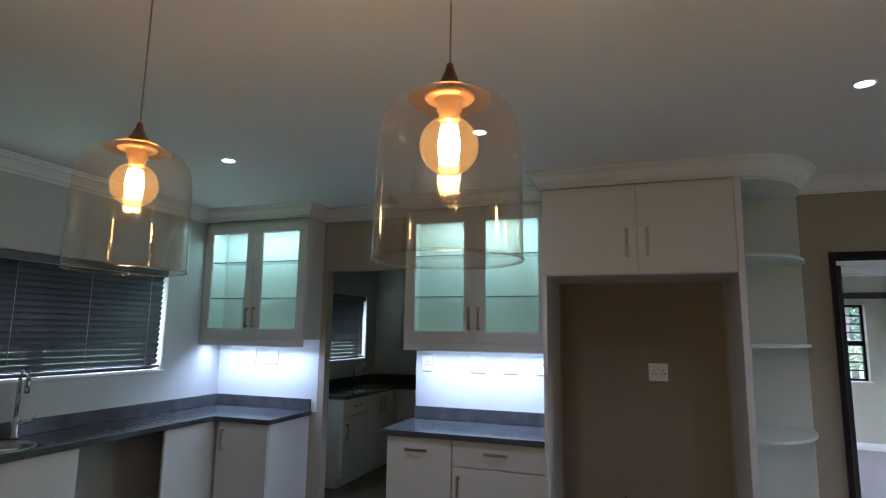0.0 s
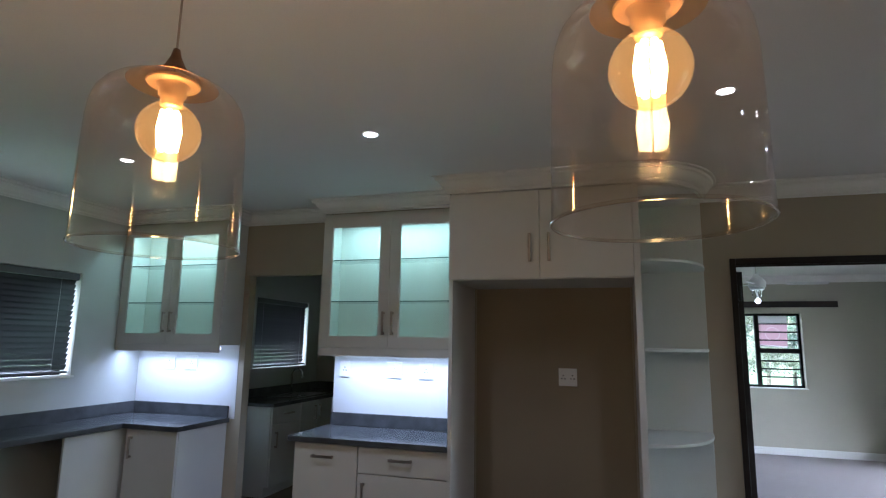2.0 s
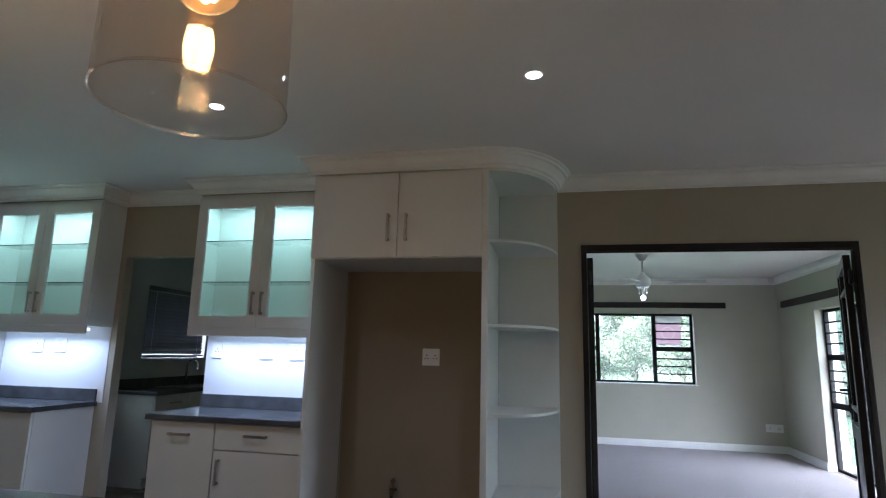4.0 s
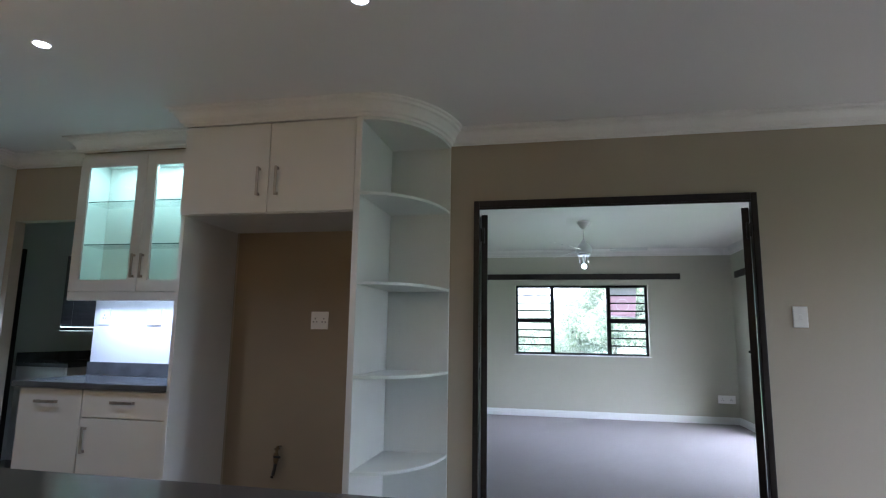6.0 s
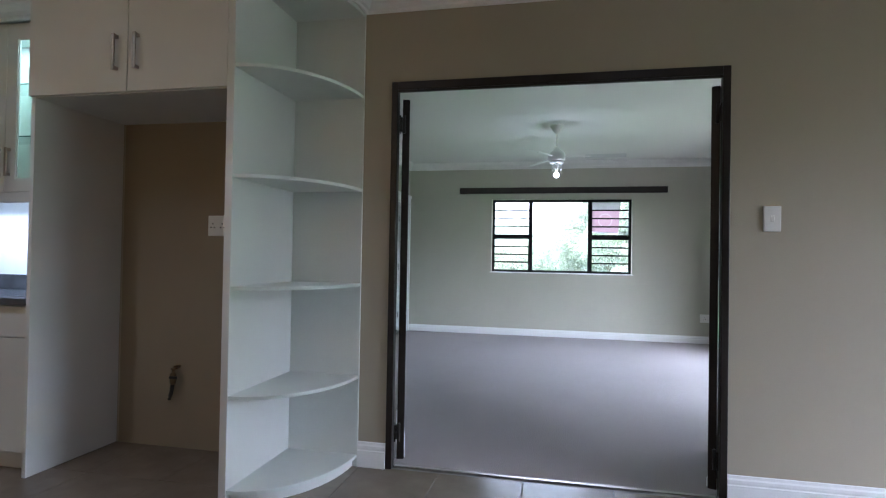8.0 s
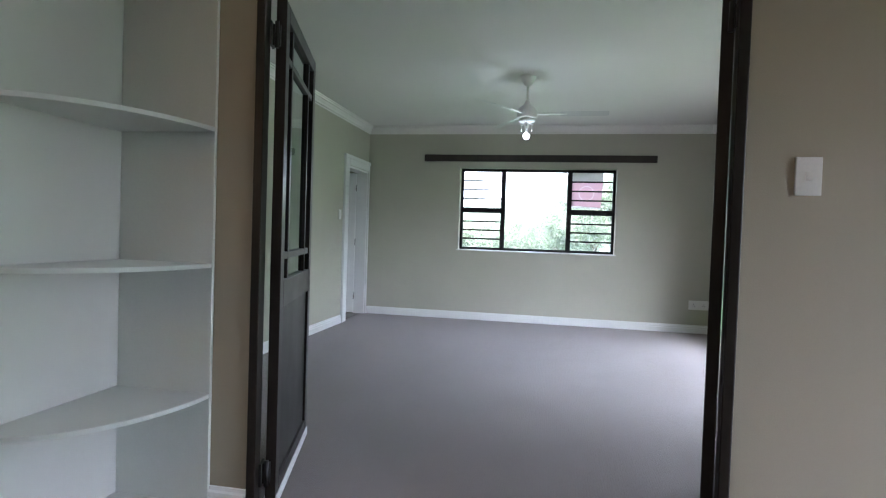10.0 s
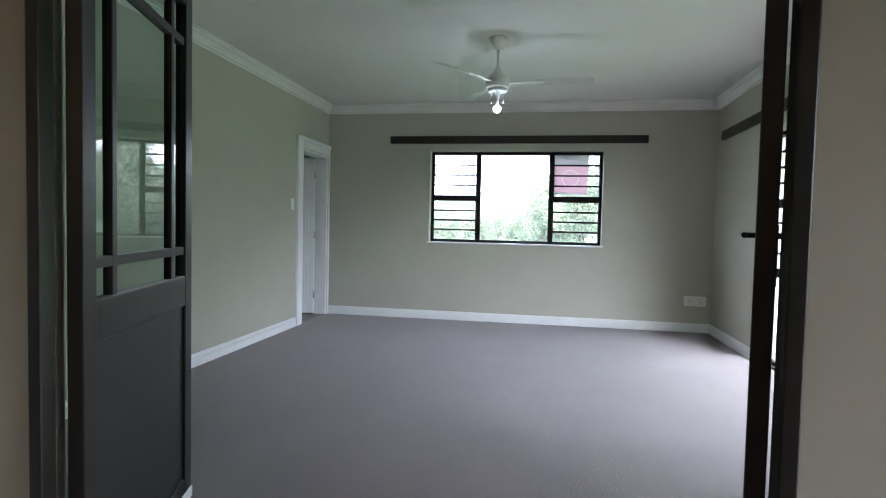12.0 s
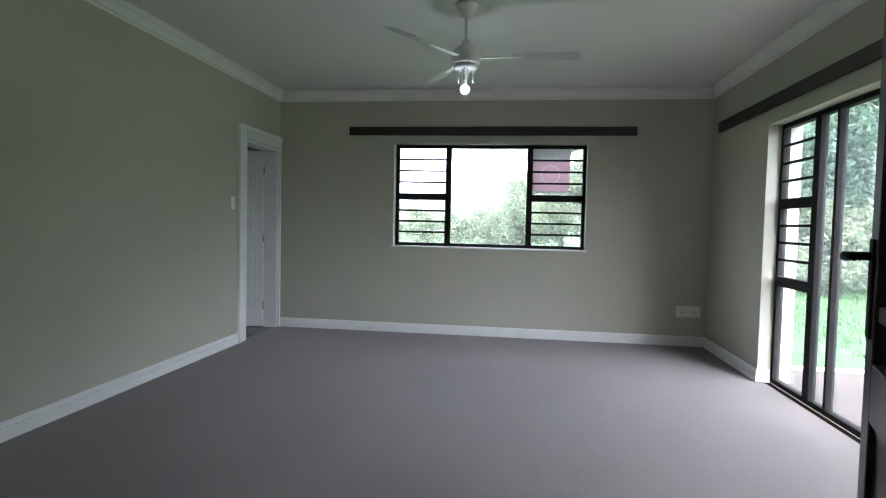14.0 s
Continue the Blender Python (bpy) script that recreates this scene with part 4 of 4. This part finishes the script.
part("tap_lever", B(0.345, 0.395, vy - 0.035, vy - 0.028, 0.425, 0.44, bevel=0.002), DARKPANEL, vl, "dark lever")

# ---- scullery ----
base_unit(-2.998, -2.42, 5.76, 7.0, "white scullery base unit with bar handles", [(5.765, 6.3, 0.7, 0.868, 6.05, 0.79, False), (5.765, 6.3, 0.105, 0.694, 5.83, 0.55, True), (6.304, 6.65, 0.105, 0.868, 6.6, 0.74, True), (6.654, 6.998, 0.105, 0.868, 6.7, 0.74, True)], face="+x")
base_unit(-2.998, -1.3, 7.05, 7.618, "white scullery base unit along the back wall", [(-2.4, -1.86, 0.105, 0.868, -1.92, 0.74, True), (-1.856, -1.302, 0.105, 0.868, -1.8, 0.74, True)])
worktop("worktop", [(-2.998, -2.395, 5.74, 7.025), (-2.998, -1.29, 7.025, 7.615)], [(-2.998, -2.978, 5.74, 7.615), (-2.9775, -1.29, 7.595, 7.615)], "polished dark granite scullery worktop")
s2 = thing("sink", (-2.7, 6.75, WT_Z1), "stainless steel scullery sink with drainer", "sink")
part("rim", B(-2.9, -2.49, 6.35, 7.0, WT_Z1 + 0.0005, WT_Z1 + 0.008, bevel=0.003), STEEL, s2)
for i in range(5):
    part("drainer_rib", B(-2.86, -2.53, 6.4 + i * 0.05, 6.415 + i * 0.05, WT_Z1 + 0.008, WT_Z1 + 0.012), STEEL, s2)
t2 = thing("mixer_tap", (-2.93, 6.9, WT_Z1), "tall chrome scullery mixer tap", "tap")
part("spout", tube(bmesh.new(), [(-2.93, 6.9, WT_Z1), (-2.93, 6.9, WT_Z1 + 0.22), (-2.9, 6.9, WT_Z1 + 0.28), (-2.84, 6.9, WT_Z1 + 0.29), (-2.79, 6.9, WT_Z1 + 0.25), (-2.785, 6.9, WT_Z1 + 0.18)], 0.013, 12), CHROME, t2)
d3 = thing("scullery_door", (-3.0, 5.34, 0), "dark framed glazed scullery side door, closed", "door")
part("frame", ring("y", 4.972, 5.708, -3.06, -2.99, 0.001, 2.018, 0.045), DARKFRAME, d3)
part("leaf", ring("y", 5.018, 5.662, -3.05, -3.01, 0.047, 1.972, 0.09), DARKFRAME, d3, "dark door leaf")
part("panel", B(-3.04, -3.02, 5.108, 5.572, 0.137, 1.3), DARKPANEL, d3)
part("pane", sheet("y", 5.108, 5.572, -3.03, 1.3, 1.882), GLASS, d3).visible_shadow = False

# ---- lamps ----
def pendant(x, y, z):
    """A clear glass bell shade on a cable, with a round filament bulb; z is the bulb's middle."""
    p = thing("pendant_lamp", (x, y, z), "amber-tinted clear glass pendant with a glowing filament bulb", "lamp", "pendants over the island")
    part("cable", tube(bmesh.new(), [(x, y, z + 0.15), (x + 0.002, y, z + 0.4), (x, y, CEIL - 0.02)], 0.0021, 6), CORDBROWN, p)
    part("ceiling_rose", lathe(bmesh.new(), [(0, 0), (0.05, 0), (0.048, -0.012), (0.01, -0.025), (0, -0.025)], (x, y, CEIL - 0.001), 24), WOODCAP, p)
    part("cap", lathe(bmesh.new(), [(0, 0.156), (0.006, 0.154), (0.009, 0.14), (0.018, 0.12), (0.032, 0.105), (0.034, 0.0985), (0, 0.0985)], (x, y, z), 24), WOODCAP, p)
    part("gallery_plate", lathe(bmesh.new(), [(0, 0.092), (0.043, 0.092), (0.046, 0.088), (0.043, 0.084), (0, 0.084)], (x, y, z), 28), POLISHED, p)
    holder = part("lamp_holder", lathe(bmesh.new(), [(0.03, 0.095), (0.031, 0.087), (0.027, 0.082), (0.023, 0.08), (0.023, 0.064), (0.019, 0.06), (0.018, 0.044), (0, 0.044)], (x, y, z), 24), POLISHED, p)
    shade = [(0.033, 0.098), (0.044, 0.0995), (0.053, 0.0965), (0.059, 0.0895), (0.076, 0.084), (0.094, 0.0755), (0.109, 0.063), (0.1195, 0.047), (0.1255, 0.027), (0.1285, 0.0), (0.1312, -0.105), (0.1322, -0.2089)]
    rim = [(0.1322, -0.2078), (0.1343, -0.2104), (0.1322, -0.213), (0.1301, -0.2104), (0.1322, -0.2078)]
    part("shade_crown", lathe(bmesh.new(), shade[:5], (x, y, z), 48), SHADETOP, p, "crown of the glass shade, coloured orange for the bulb's light").visible_shadow = False
    part("shade", lathe(bmesh.new(), shade[4:], (x, y, z), 64), SHADEGLASS, p, "clear amber-tinted blown glass shade").visible_shadow = False
    part("shade_rim", lathe(bmesh.new(), rim, (x, y, z), 64), SHADEGLASS, p, "rounded glass rim").visible_shadow = False
    prof = [(0.017, 0.05)] + [(0.054 * math.sin(a), 0.054 * math.cos(a) - 0.003) for a in [0.34 + (math.pi - 0.34) * i / 14 for i in range(14)]] + [(0.0, -0.057)]
    bulb = part("bulb", lathe(bmesh.new(), prof, (x, y, z), 32), BULBGLASS, p, "round amber filament bulb")
    bulb.visible_shadow = False
    for k in range(6):
        a = math.tau * k / 6
        f = part("filament", tube(bmesh.new(), [(x + 0.012 * math.cos(a), y + 0.012 * math.sin(a), z + 0.034), (x + 0.017 * math.cos(a), y + 0.017 * math.sin(a), z), (x + 0.013 * math.cos(a), y + 0.013 * math.sin(a), z - 0.036)], 0.005, 6), FILAMENT, bulb, "glowing filament")
        f.visible_shadow = False
    return p


for px, py, pz in PENDANTS:
    pendant(px, py, pz)


def downlight(x, y):
    d = thing("downlight", (x, y, CEIL), "small round white recessed downlight, lit", "lamp", "ceiling downlights")
    part("rim", lathe(bmesh.new(), [(0.043, 0.0), (0.043, -0.004), (0.038, -0.006), (0.033, -0.003), (0.033, 0.0)], (x, y, CEIL), 28), PLASTIC, d)
    part("lens", lathe(bmesh.new(), [(0.033, -0.0025), (0.0, -0.0035)], (x, y, CEIL), 24), LEDGLOW, d, "glowing lens")


for dx, dy in DOWNLIGHTS:
    downlight(dx, dy)

sn = thing("alarm_sensor", (4.69, 10.24, 2.5), "small white alarm sensor in the ceiling corner", "sensor")
part("body", B(4.66, 4.72, 10.2, 10.25, 2.52, 2.6, bevel=0.008), PLASTIC, sn)
part("lens", B(4.672, 4.708, 10.194, 10.2, 2.53, 2.56, bevel=0.002), PLASTER, sn)

# ceiling fan
fx, fy = FAN
fan = thing("ceiling_fan", (fx, fy, CEIL), "white three-bladed ceiling fan with a lit bulb", "fan")
part("canopy", lathe(bmesh.new(), [(0, 0), (0.075, 0), (0.072, -0.015), (0.035, -0.075), (0.02, -0.09), (0, -0.09)], (fx, fy, CEIL - 0.001), 28), FANWHITE, fan)
part("rod", tube(bmesh.new(), [(fx, fy, CEIL - 0.08), (fx, fy, 2.37)], 0.011, 12), FANWHITE, fan)
part("motor", lathe(bmesh.new(), [(0, 0.13), (0.02, 0.13), (0.03, 0.1), (0.07, 0.07), (0.088, 0.045), (0.092, 0.03), (0.092, -0.02), (0.085, -0.03), (0, -0.03)], (fx, fy, 2.265), 36), FANWHITE, fan)
kit = part("light_kit", lathe(bmesh.new(), [(0, -0.031), (0.07, -0.031), (0.078, -0.045), (0.07, -0.06), (0, -0.06)], (fx, fy, 2.265), 30), FANWHITE, fan)
for k in range(3):
    a = math.tau * k / 3 + 0.5
    part("fork", tube(bmesh.new(), [(fx + 0.055 * math.cos(a), fy + 0.055 * math.sin(a), 2.207), (fx + 0.055 * math.cos(a), fy + 0.055 * math.sin(a), 2.125)], 0.005, 6), CHROME, kit)
part("bulb_neck", lathe(bmesh.new(), [(0.013, 0.024), (0.014, 0.06), (0.022, 0.1), (0.022, 0.124), (0, 0.124)], (fx, fy, 2.082), 20), PLASTIC, kit)
part("bulb", lathe(bmesh.new(), [(0, -0.031), (0.014, -0.028), (0.026, -0.017), (0.031, 0.0), (0.027, 0.015), (0.013, 0.026)], (fx, fy, 2.078), 24), FANBULB, kit, "lit white bulb").visible_shadow = False
for ang in FAN_ANGLES:
    blade = bmesh.new()
    rows = []
    for s, w in ((0.3, 0.036), (0.315, 0.05), (0.5, 0.054), (0.7, 0.05), (0.725, 0.036)):
        rows.append([blade.verts.new((s, u * w, -0.011 * u)) for u in (-1, 0, 1)])
    for p, q in zip(rows, rows[1:]):
        for k in range(2):
            blade.faces.new((p[k], p[k + 1], q[k + 1], q[k]))
    bmesh.ops.solidify(blade, geom=list(blade.faces), thickness=0.006)
    arm = box(bmesh.new(), 0.08, 0.36, -0.014, 0.014, -0.004, 0.004, bevel=0.002)
    for b_, nm, mt in ((arm, "blade_arm", FANWHITE), (blade, "blade", BLADE)):
        bmesh.ops.transform(b_, matrix=pose(fx, fy, 2.275, 0, 0, ang), verts=b_.verts)
        part(nm, b_, mt, fan)

# sheet stuck on the window
PAPER = material("printed_paper", (0.75, 0.72, 0.72), 0.8, vary=0.04)
MAROON = material("maroon_print", (0.3, 0.17, 0.19), 0.7, vary=0.1)
RINGINK = material("pale_print", (0.31, 0.18, 0.19), 0.7)
leafy(PAPER, (0.6, 0.57, 0.58))
leafy(MAROON, (0.38, 0.23, 0.26))
leafy(RINGINK, (0.5, 0.36, 0.39))
pp = thing("paper_notice", (3.19, BY1 + 0.121, 1.8), "white and maroon printed sheet stuck on the window", "poster", turn=0.01)
pp.matrix_basis = pose(3.19, BY1 + 0.121, 1.8, 0, 3, 0)
part("sheet", B(-0.2, 0.2, -0.0006, 0.0006, 0.1, 0.25), PAPER, pp, local=True)
part("foot_margin", B(-0.2, 0.2, -0.0006, 0.0006, -0.25, -0.225), PAPER, pp, local=True)
# the printed field, with the emblem's ring set into it
RI, RO, EZ = 0.088, 0.102, -0.05
print_bm, ring_bm, disc = bmesh.new(), bmesh.new(), bmesh.new()


def rim_point(a):
    """Where a ray from the emblem's middle leaves the printed field."""
    c, s_ = math.cos(a), math.sin(a)
    reach = [0.2 / abs(c)] if abs(c) > 1e-6 else []
    if abs(s_) > 1e-6:
        reach.append(((0.0999 - EZ) if s_ > 0 else (EZ + 0.2249)) / abs(s_))
    return min(reach) * c, min(reach) * s_


corners = [math.atan2(zz - EZ, xx) for xx in (-0.2, 0.2) for zz in (0.0999, -0.2249)]
angles = sorted([math.tau * i / 48 - math.pi for i in range(48)] + corners)
for i, a in enumerate(angles):
    b = angles[(i + 1) % len(angles)]
    for bm, inner, outer in ((print_bm, RO, None), (ring_bm, RI, RO), (disc, 0.0, RI)):
        q = [(inner * math.cos(a), inner * math.sin(a)), rim_point(a) if outer is None else (outer * math.cos(a), outer * math.sin(a)),
             rim_point(b) if outer is None else (outer * math.cos(b), outer * math.sin(b)), (inner * math.cos(b), inner * math.sin(b))]
        if not inner:
            q = q[:3]
        bm.faces.new([bm.verts.new((x, 0.0, z + EZ)) for x, z in q])
part("print", print_bm, MAROON, pp, "maroon printed field", local=True)
part("print", disc, MAROON, pp, "maroon printed field", local=True)
part("emblem", ring_bm, RINGINK, pp, "pale round emblem", local=True)

# ---- garden ----
structure("ground", B(-150, 150, -150, 150, -0.6, -0.22), GRASS, "green lawn and ground", "ground")
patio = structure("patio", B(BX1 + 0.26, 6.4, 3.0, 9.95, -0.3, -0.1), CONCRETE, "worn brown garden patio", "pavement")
# unseen slab, added so the lawn bounces less green light into the kitchen
structure("paving", B(KX1 + 0.21, 11.5, -4.0, 5.8, -0.3, -0.1), CONCRETE, "unseen brown slab outside the living space, added against green lawn bounce", "pavement")
edge = bmesh.new()
box(edge, 6.401, 6.5, 3.0, 9.951, -0.3, -0.085)
box(edge, BX1 + 0.26, 6.5, 9.951, 10.06, -0.3, -0.085)
structure("patio_edge", edge, OUTWALL, "pale concrete patio edging", "kerb")


def crown_mesh(seed, spread, height, leaves, size):
    """Many small leaf blades in loose clumps round a few limbs."""
    rng = np.random.default_rng(seed)
    clumps = []
    for _ in range(26):
        a, r, h = rng.uniform(0, math.tau), rng.uniform(0, 1) ** 0.6 * spread, rng.uniform(0.28, 1.0) * height
        r *= 1.0 - 0.55 * max(h / height - 0.55, 0) / 0.45
        clumps.append((r * math.cos(a), r * math.sin(a), h, rng.uniform(0.35, 0.8) * spread * 0.42))
    c = np.array(clumps)
    pick = c[rng.integers(0, len(c), leaves)]
    mid = pick[:, :3] + rng.normal(0, 0.55, (leaves, 3)) * pick[:, 3:4]
    d1 = rng.normal(0, 1, (leaves, 3))
    d1 /= np.linalg.norm(d1, axis=1)[:, None]
    d2 = np.cross(d1, rng.normal(0, 1, (leaves, 3)))
    d2 /= np.linalg.norm(d2, axis=1)[:, None]
    s = rng.uniform(0.6, 1.3, (leaves, 1)) * size
    v = np.stack([mid - d1 * s, mid + d2 * s * 0.45, mid + d1 * s, mid - d2 * s * 0.45], axis=1).reshape(-1, 3)
    me = bpy.data.meshes.new("crown")
    me.from_pydata(v.tolist(), [], [(4 * i, 4 * i + 1, 4 * i + 2, 4 * i + 3) for i in range(leaves)])
    me.materials.append(LEAF)
    tall = me.copy()
    tall.materials.clear()
    tall.materials.append(LEAF_TALL)
    return me, tall, c


CROWNS = [crown_mesh(5, 1.9, 5.2, 24000, 0.075), crown_mesh(8, 1.5, 6.4, 24000, 0.075), crown_mesh(13, 1.3, 2.4, 6500, 0.08)]


def tree(at, kind, scale, label):
    pale, tall, clumps = CROWNS[kind]
    t = thing("tree" if kind < 2 else "shrub", at, label, "tree" if kind < 2 else "shrub", "garden trees")
    bm = bmesh.new()
    top = max(c[2] for c in clumps) * 0.85 * scale
    tube(bm, [(0, 0, -0.1), (0.06, 0.03, top * 0.35), (-0.05, 0.08, top * 0.7), (0.02, 0.02, top)], [0.11 * scale, 0.085 * scale, 0.05 * scale, 0.012], 9)
    for c in clumps[:12]:
        h = min(c[2] * scale * 0.6, top * 0.8)
        tube(bm, [(0.02, 0.03, h), (c[0] * scale * 0.5, c[1] * scale * 0.5, (h + c[2] * scale) / 2 - 0.1), (c[0] * scale, c[1] * scale, c[2] * scale)], [0.04 * scale, 0.025 * scale, 0.006], 6)
    part("trunk", bm, BARK, t, local=True)
    cr = new("crown", tall if "tall" in label else pale)
    cr.parent = t
    cr.scale = (scale, scale, scale)
    return t


rng = random.Random(4)
# beyond the garden door: a dense belt of tall trees; beyond the window: lower, looser trees
for i in range(16):
    tree((15 + rng.uniform(-2, 5), 7.0 + i * 2.3 + rng.uniform(-0.6, 0.6), -0.2), i % 2, rng.uniform(0.8, 1.15), "tall slender green garden tree")
for x, y, k, s in ((4.2, 23.5, 0, 0.8), (0.0, 29, 2, 0.75), (1.4, 28.5, 2, 0.8), (2.7, 27.5, 2, 0.85), (-1.6, 30, 2, 0.8), (-3.2, 29.5, 2, 0.75), (5.6, 22, 0, 0.72), (3.1, 25.0, 0, 0.62), (1.2, 36, 2, 1.0), (-2.5, 35, 2, 0.9), (2.6, 33, 2, 0.95), (-6.5, 40, 2, 1.1), (7.4, 26, 0, 0.8)):
    tree((x, y, -0.25), k, s, "leafy green garden tree" if k < 2 else "low green garden shrub")
for i in range(13):
    tree((7.4 + i * 0.95 + rng.uniform(-0.4, 0.4), 21.5 + rng.uniform(-2.0, 3.5) - i * 0.25, -0.25), i % 2, rng.uniform(0.9, 1.5), "tall slender green garden tree")
for i in range(9):
    tree((7.0 + i * 1.1 + rng.uniform(-0.4, 0.4), 18.5 + rng.uniform(-0.6, 1.2), -0.25), 2, rng.uniform(0.6, 0.95), "low green garden shrub")
hill = bmesh.new()
n = 72
ringlo, ringhi = [], []
for i in range(n):
    a = math.tau * i / n
    r = 62 + 5 * math.sin(3 * a) + 3 * math.sin(7 * a + 1)
    ringlo.append(hill.verts.new((r * math.cos(a), r * math.sin(a), -0.3)))
    ringhi.append(hill.verts.new((r * 1.25 * math.cos(a), r * 1.25 * math.sin(a), 3.5 + 1.2 * math.sin(5 * a) + 0.8 * math.sin(13 * a) + 17 * max(0.0, min(1.0, (1.25 - a) / 0.12, 1.0)) * (a < 1.3))))
for i in range(n):
    hill.faces.new((ringlo[i], ringlo[(i + 1) % n], ringhi[(i + 1) % n], ringhi[i]))
structure("backdrop", hill, HILL, "far wooded slope", "backdrop")

# lawn blades near the garden door
g = np.random.default_rng(3)
N = 9000
gx, gy = g.uniform(6.75, 12.5, N), g.uniform(7.0, 19.0, N)
gh, ga = g.uniform(0.03, 0.09, N), g.uniform(0, math.tau, N)
gv = np.stack([np.stack([gx - 0.012 * np.cos(ga), gy - 0.012 * np.sin(ga), np.full(N, -0.222)], 1), np.stack([gx + 0.012 * np.cos(ga), gy + 0.012 * np.sin(ga), np.full(N, -0.222)], 1), np.stack([gx + 0.03 * np.sin(ga), gy, -0.22 + gh], 1)], 1).reshape(-1, 3)
lawn = bpy.data.meshes.new("lawn_grass")
lawn.from_pydata(gv.tolist(), [], [(3 * i, 3 * i + 1, 3 * i + 2) for i in range(N)])
lawn.materials.append(GRASS)
tagged(new("lawn_grass", lawn), "short green lawn grass", "grass", kind="stuff")

# ---- kitchen floor tiles ----
TS = 0.45
tile_bm = B(0.0015, TS - 0.0015, 0.0015, TS - 0.0015, -0.0055, 0.0, bevel=0.0015)
first = part("tile", tile_bm, TILE, floor_k)
first.location = (-1.2, 0.24, 0)
for i in range(14):
    for j in range(10):
        if i or j:
            shared_part("tile", first, floor_k, (-1.2 + i * TS, 0.24 + j * TS, 0))
rest = bmesh.new()
for i in range(-5, 17):
    for j in range(-10, 10):
        if not (0 <= i < 14 and 0 <= j < 10):
            x, y = -1.2 + i * TS, 0.24 + j * TS
            if x > KX0 - 0.44 and x < KX1 and y > KY0 - 0.44:
                box(rest, x + 0.0015, x + TS - 0.0015, y + 0.0015, y + TS - 0.0015, -0.0055, 0.0)
tagged(part("tiles", rest, TILE, floor_k), kind="stuff")
